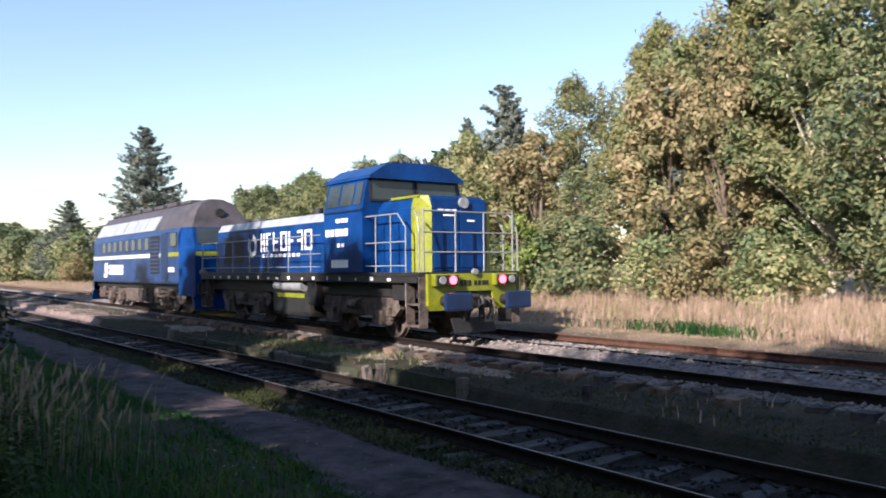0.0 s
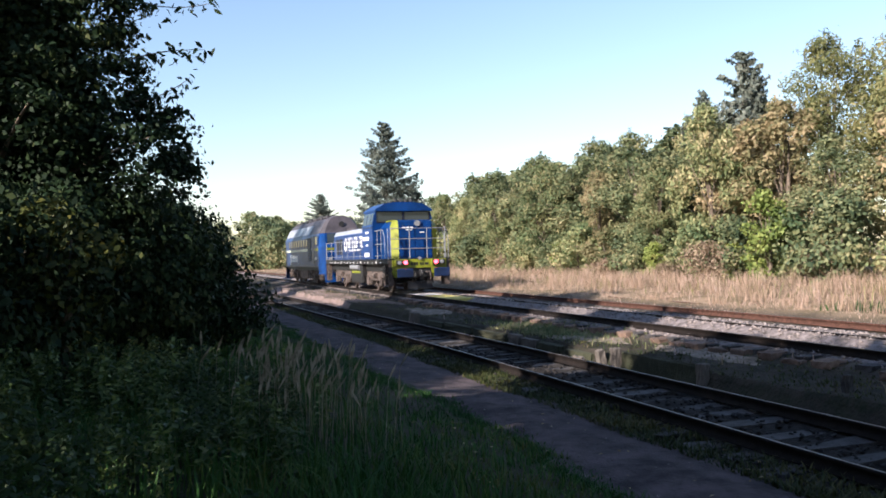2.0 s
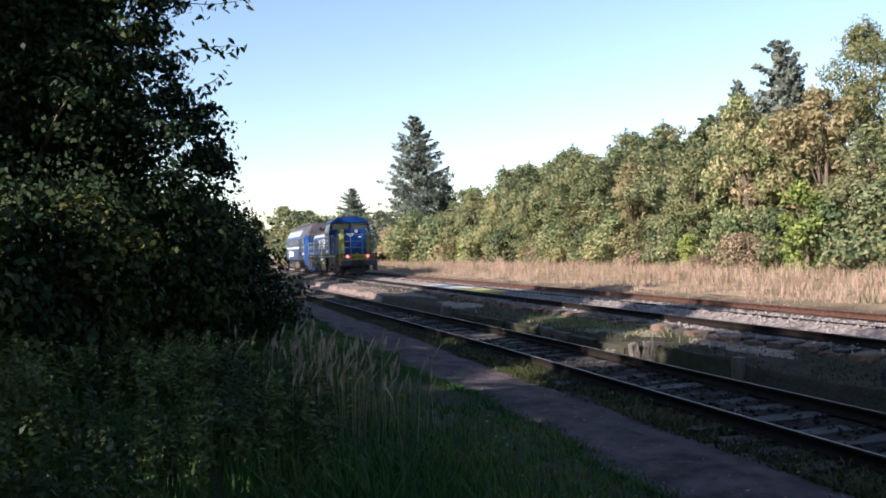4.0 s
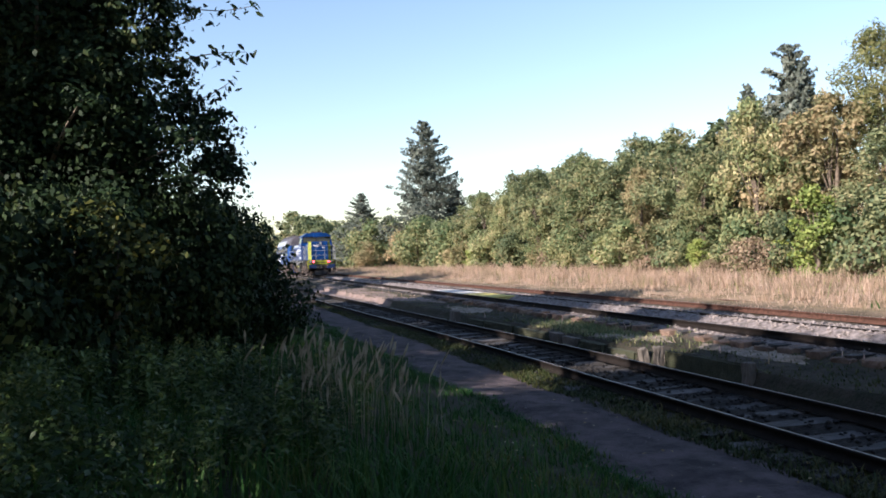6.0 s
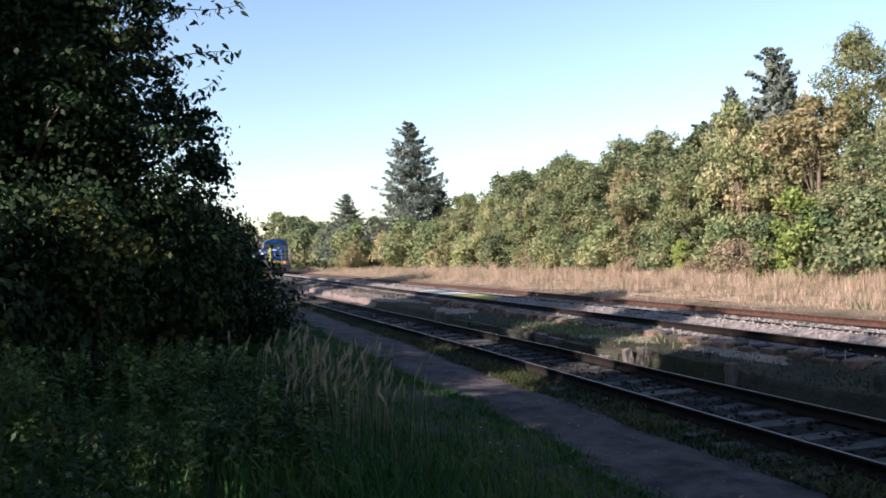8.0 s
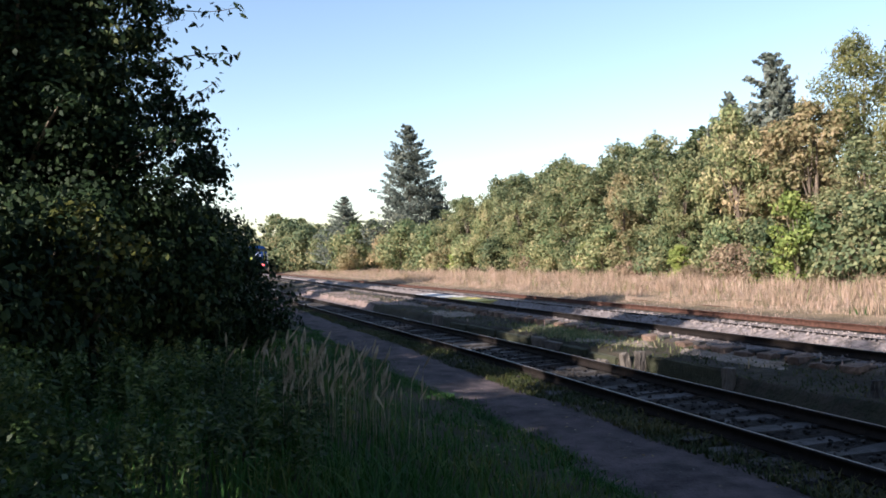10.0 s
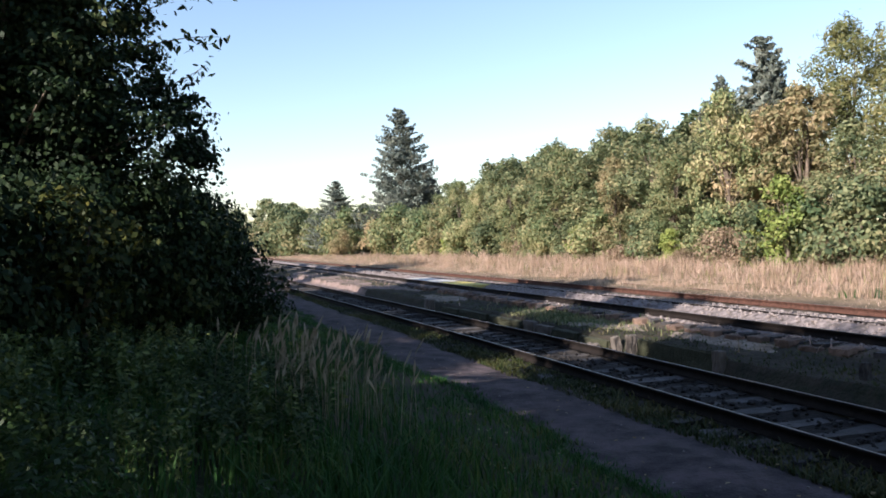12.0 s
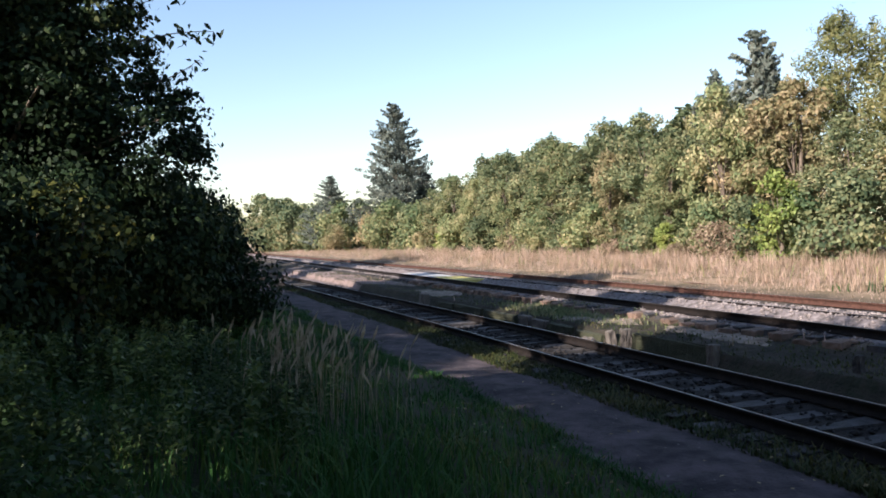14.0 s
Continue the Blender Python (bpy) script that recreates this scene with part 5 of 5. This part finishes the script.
def mainline():
    lo = thing("mainline_locomotive", "blue six-axle diesel locomotive with grey roof and lime stripe", "locomotive", at=(11.5, 14.25 + 14.9, 0))
    half = [(1.47, 1.2), (1.47, 3.05), (1.38, 3.32), (1.05, 3.95), (0.75, 4.28), (0.3, 4.46)]
    ring = half + [(-x, z) for x, z in reversed(half)]
    A, B = 1.15, 14.3
    # body sides and roof as separate skins
    bm = prism(bmesh.new(), [(1.47, 1.2), (1.47, 3.05), (1.38, 3.32), (-1.38, 3.32), (-1.47, 3.05), (-1.47, 1.2)], "y", A, B)
    body = part("body", bm, M_SIDE, lo, "blue locomotive body")
    bm = prism(bmesh.new(), [(1.385, 3.322), (1.05, 3.95), (0.75, 4.28), (0.3, 4.46), (-0.3, 4.46), (-0.75, 4.28), (-1.05, 3.95), (-1.385, 3.322)], "y", A, B)
    roof = part("roof", bm, M_ROOF, lo, "sooty dark roof")
    for s in (-1, 1):
        for k in range(6):
            y0 = 4.4 + k * 1.62
            slanted_pane("roof_panel", roof, [(s * 1.385, y0, 3.345), (s * 1.385, y0 + 1.56, 3.345), (s * 1.065, y0 + 1.56, 3.945), (s * 1.065, y0, 3.945)], M_CREAM)
        for k in range(8):
            y0 = 5.0 + k * 1.0
            w_ = part("side_window", boxed(*sorted((s * 1.46, s * 1.478)), y0, y0 + 0.5, 2.55, 3.05, bevel=0.02), M_GLASS, body)
            bars("window_rim", body, [(y0 - .04, y0 + .54, 2.51, 2.55), (y0 - .04, y0 + .54, 3.05, 3.09), (y0 - .04, y0, 2.55, 3.05), (y0 + .5, y0 + .54, 2.55, 3.05)], x=s * 1.472, thick=0.012, mat=M_NAVY, joined=True)
        part("cab_door", boxed(*sorted((s * 1.462, s * 1.48)), 2.5, 3.25, 1.35, 3.2, bevel=0.02), M_NAVY, body)
        part("side_grille", boxed(*sorted((s * 1.462, s * 1.486)), 3.5, 4.75, 1.55, 3.1, bevel=0.01), M_BLACK, body, "black louvred air intake")
        for k in range(9):
            part("louvre", boxed(*sorted((s * 1.486, s * 1.50)), 3.55, 4.70, 1.62 + k * 0.16, 1.68 + k * 0.16), M_SIDE, body)
        part("cab_side_window", boxed(*sorted((s * 1.462, s * 1.478)), 1.4, 2.2, 2.6, 3.15, bevel=0.03), M_GLASS, body)
        bars("stripe", body, [(A, 2.4, 2.22, 2.38)], x=s * 1.474, mat=M_LIME, label="lime stripe")
        # rear length of the lime stripe, whitened to look sunlit
        bars("stripe", body, [(3.4, B, 2.22, 2.38)], x=s * 1.474, mat=M_STRIPE, label="lime stripe painted pale as if sunlit")
        bars("emblem", body, [(11.6, 12.1, 1.5, 2.05), (11.75, 12.25, 1.35, 1.6)], x=s * 1.475, label="white emblem shape")
        bars("lettering", body, [(8.9 + k * 0.36, 9.16 + k * 0.36, 1.5, 1.95) for k in range(7)] + [(9.0, 11.3, 1.68, 1.76)], x=s * 1.475, label="white lettering drawn as bars")
        bars("number_bars", body, [(1.7 + k * 0.14, 1.8 + k * 0.14, 1.62, 1.8) for k in range(5)], x=s * 1.475, label="white number drawn as bars")
        part("sill", boxed(*sorted((s * 1.40, s * 1.485)), A, B, 1.14, 1.24, bevel=0.01), M_NAVY, lo)
    # noses at both ends
    for y0, w in ((A, -1), (B, 1)):
        def shift(z):
            return np.interp(z, [1.2, 2.45, 3.32, 4.0, 4.46], [1.15, 1.1, 0.62, 0.3, 0.08])
        bm = bmesh.new()
        lay = [(1.47, 0.7), (1.47, 1.2), (1.47, 2.45), (1.44, 2.6), (1.38, 3.32), (1.05, 3.95), (0.75, 4.28), (0.3, 4.46)]
        back = [bm.verts.new((x, y0, z)) for x, z in lay] + [bm.verts.new((-x, y0, z)) for x, z in reversed(lay)]
        frnt = [bm.verts.new((x * 0.84, y0 + w * float(shift(z)), z)) for x, z in lay] + [bm.verts.new((-x * 0.84, y0 + w * float(shift(z)), z)) for x, z in reversed(lay)]
        n = len(back)
        for k in range(n):
            bm.faces.new((back[k], back[(k + 1) % n], frnt[(k + 1) % n], frnt[k]))
        for k in range(n // 2 - 1):
            bm.faces.new((frnt[k], frnt[k + 1], frnt[n - 2 - k], frnt[n - 1 - k]))
        bmesh.ops.recalc_face_normals(bm, faces=bm.faces)
        for f in bm.faces:
            f.material_index = int(f.calc_center_median().z > 3.34)
        nose = part("nose", bm, [M_BLUE, M_ROOF], lo, "sloping blue cab front with a dark brow")
        for s in (-1, 1):
            def glass(x, z, s=s, y0=y0, w=w):
                return (s * x, y0 + w * (float(shift(z)) + 0.012), z)
            slanted_pane("windscreen", nose, [glass(0.1, 2.66), glass(1.08, 2.66), glass(1.02, 3.28), glass(0.1, 3.28)], M_GLASS)
            part("headlamp", rod(bmesh.new(), (s * 0.95, y0 + w * 1.1, 1.6), (s * 0.95, y0 + w * 1.2, 1.6), 0.13, 14), M_LENS, nose)
            bars("nose_stripe", nose, [sorted((s * 0.03, s * 1.2)) + [2.22, 2.38]], y=y0 + w * 1.118, mat=M_LIME, label="lime stripe")
        part("top_lamp", rod(bmesh.new(), (0, y0 + w * 0.1, 3.9), (0, y0 + w * 0.48, 3.9), 0.17, 18), M_BLACK, nose)
        bm = bmesh.new()
        prism(bm, [(y0 + w * 1.12, 0.7), (y0 + w * 1.3, 0.2), (y0 + w * 1.24, 0.18), (y0 + w * 0.9, 0.68)], "x", -1.3, 1.3)
        part("pilot", bm, M_BLUE, lo)
        buffer_pair(lo, y0 + w * 1.1, w * 0.5, M_BLACK)
    rg = random.Random(3)
    for k in range(7):
        q = 2.2 + k * 1.75
        part("roof_hatch", boxed(-0.62, 0.62, q, q + 1.3, 4.36, 4.36 + rg.uniform(.12, .22), bevel=0.04), M_ROOF, roof)
    part("exhaust", rod(bmesh.new(), (0, 6.4, 4.4), (0, 6.4, 4.72), 0.2, 14), M_BLACK, roof)
    part("underframe", boxed(-1.25, 1.25, 0.6, 14.8, 0.9, 1.2, bevel=0.02), M_BLACK, lo)
    part("fuel_tank", boxed(-1.25, 1.25, 6.1, 9.3, 0.3, 0.95, bevel=0.12), M_GRIME, lo)
    bogie(lo, 3.5, (-1.75, 0, 1.75), 0.52)
    bogie(lo, 11.9, (-1.75, 0, 1.75), 0.52)
    return lo


LOCOS = (shunter(), mainline())


# ---- the low concrete edge of the island between the tracks ----
def slab(name, label, x0, x1, y0, y1, z0, z1, mat, seed, category="kerb", tilt=0.0, rough=0.012):
    """A worn concrete piece with uneven edges."""
    rg = random.Random(seed)
    bm = boxed(x0, x1, y0, y1, z0, z1)
    bmesh.ops.subdivide_edges(bm, edges=bm.edges[:], cuts=3, use_grid_fill=True)
    for v in bm.verts:
        v.co += Vector((rg.uniform(-1, 1), rg.uniform(-1, 1), rg.uniform(-1, 1))) * rough
    bmesh.ops.bevel(bm, geom=[e for e in bm.edges if e.calc_face_angle(0) > 1.0], offset=0.012, segments=1, affect="EDGES")
    c = Vector(((x0 + x1) / 2, (y0 + y1) / 2, z0))
    bmesh.ops.rotate(bm, verts=bm.verts, cent=c, matrix=Matrix.Rotation(tilt, 3, "Y"))
    return tagged(part(name, bm, mat), label, category, "concrete edge of the island")


slab("kerb_panel", "mossy concrete edging panel set on edge", 8.47, 8.56, 10.95, 13.2, -0.66, -0.26, M_MOSS, 1)
slab("kerb_post", "pale concrete post at the end of the edging", 8.40, 8.56, 10.72, 10.90, -0.66, -0.20, M_CONC, 2)
slab("kerb_post", "pale broken concrete post in the edging", 8.38, 8.54, 13.28, 13.46, -0.66, -0.20, M_CONC, 3, tilt=-0.06)
slab("kerb_post", "leaning concrete post in the edging", 8.34, 8.48, 13.75, 13.9, -0.66, -0.27, M_CONC, 4, tilt=-0.14)
for i, (y0, y1, top, m_) in enumerate([(14.3, 15.4, -0.42, M_MOSS), (15.6, 16.7, -0.38, M_MOSS), (16.9, 17.6, -0.36, M_CONC), (17.75, 18.3, -0.32, M_CONC), (18.5, 20.6, -0.37, M_MOSS), (20.8, 23.0, -0.37, M_MOSS), (23.2, 24.7, -0.40, M_MOSS)]):
    slab("kerb_stone", "worn concrete edging stone, partly sunk" if m_ is M_CONC else "mossy concrete edging stone, partly sunk", 8.42, 8.58, y0, y1, -0.68, top, m_, 10 + i, tilt=random.Random(i).uniform(-.08, .05))
slab("kerb_post", "pale concrete block beside the near track", 8.05, 8.25, 24.9, 25.1, -0.66, -0.18, M_CONC, 30)
slab("kerb_post", "pale concrete block beside the near track", 8.12, 8.3, 25.5, 25.72, -0.66, -0.20, M_CONC, 31, tilt=0.1)
slab("marker_stump", "short dark wooden stump by the island", 9.0, 9.12, 8.4, 8.5, -0.4, -0.12, M_TIE, 33, "post")
slab("kerb_lump", "small pale lump of broken concrete", 7.9, 8.08, 13.9, 14.15, -0.66, -0.42, M_CONC, 34, rough=0.03)

# uneven brown blocks beside the far rails, standing in for the sleepers' ends
for i in range(44):
    y0 = 5.2 + i * 0.64
    rg_ = random.Random(200 + i)
    if rg_.random() < 0.12:
        continue
    slab("platform_slab", "rust-brown block standing in for a sleeper end", 10.02, 10.42, y0, y0 + rg_.uniform(.30, .42), -0.48, -0.17 + rg_.uniform(-.05, .02), M_RUSTY, 300 + i, "slab", tilt=rg_.uniform(-.06, .03))

# flat panels laid between the rails
for i in range(4):
    slab("crossing_panel", "pale concrete crossing panel laid between the rails", 10.86, 12.1, 33.0 + i * 1.15, 34.1 + i * 1.15, -0.16, -0.03, M_PALE, 400 + i, "panel", rough=0.006)
for i in range(3):
    slab("crossing_panel", "faded yellow crossing panel laid between the rails", 10.86, 12.1, 29.3 + i * 1.15, 30.4 + i * 1.15, -0.16, -0.03, M_YELLOW, 410 + i, "panel", rough=0.006)


# ---- what moves: both locomotives roll away coupled, gathering speed: seconds, metres ----
ROLL = [(0, 0.0), (1, 10.05), (2.5, 25.4), (3.5, 36.0), (6, 63.0), (7, 74.4), (8, 85.8), (10, 108.8), (12, 132.0), (14, 155.4)]


def motions():
    for loco in LOCOS:
        x, y, z = loco.location
        walk(loco, [(t, pose(x, y + d, z)) for t, d in ROLL])


motions()
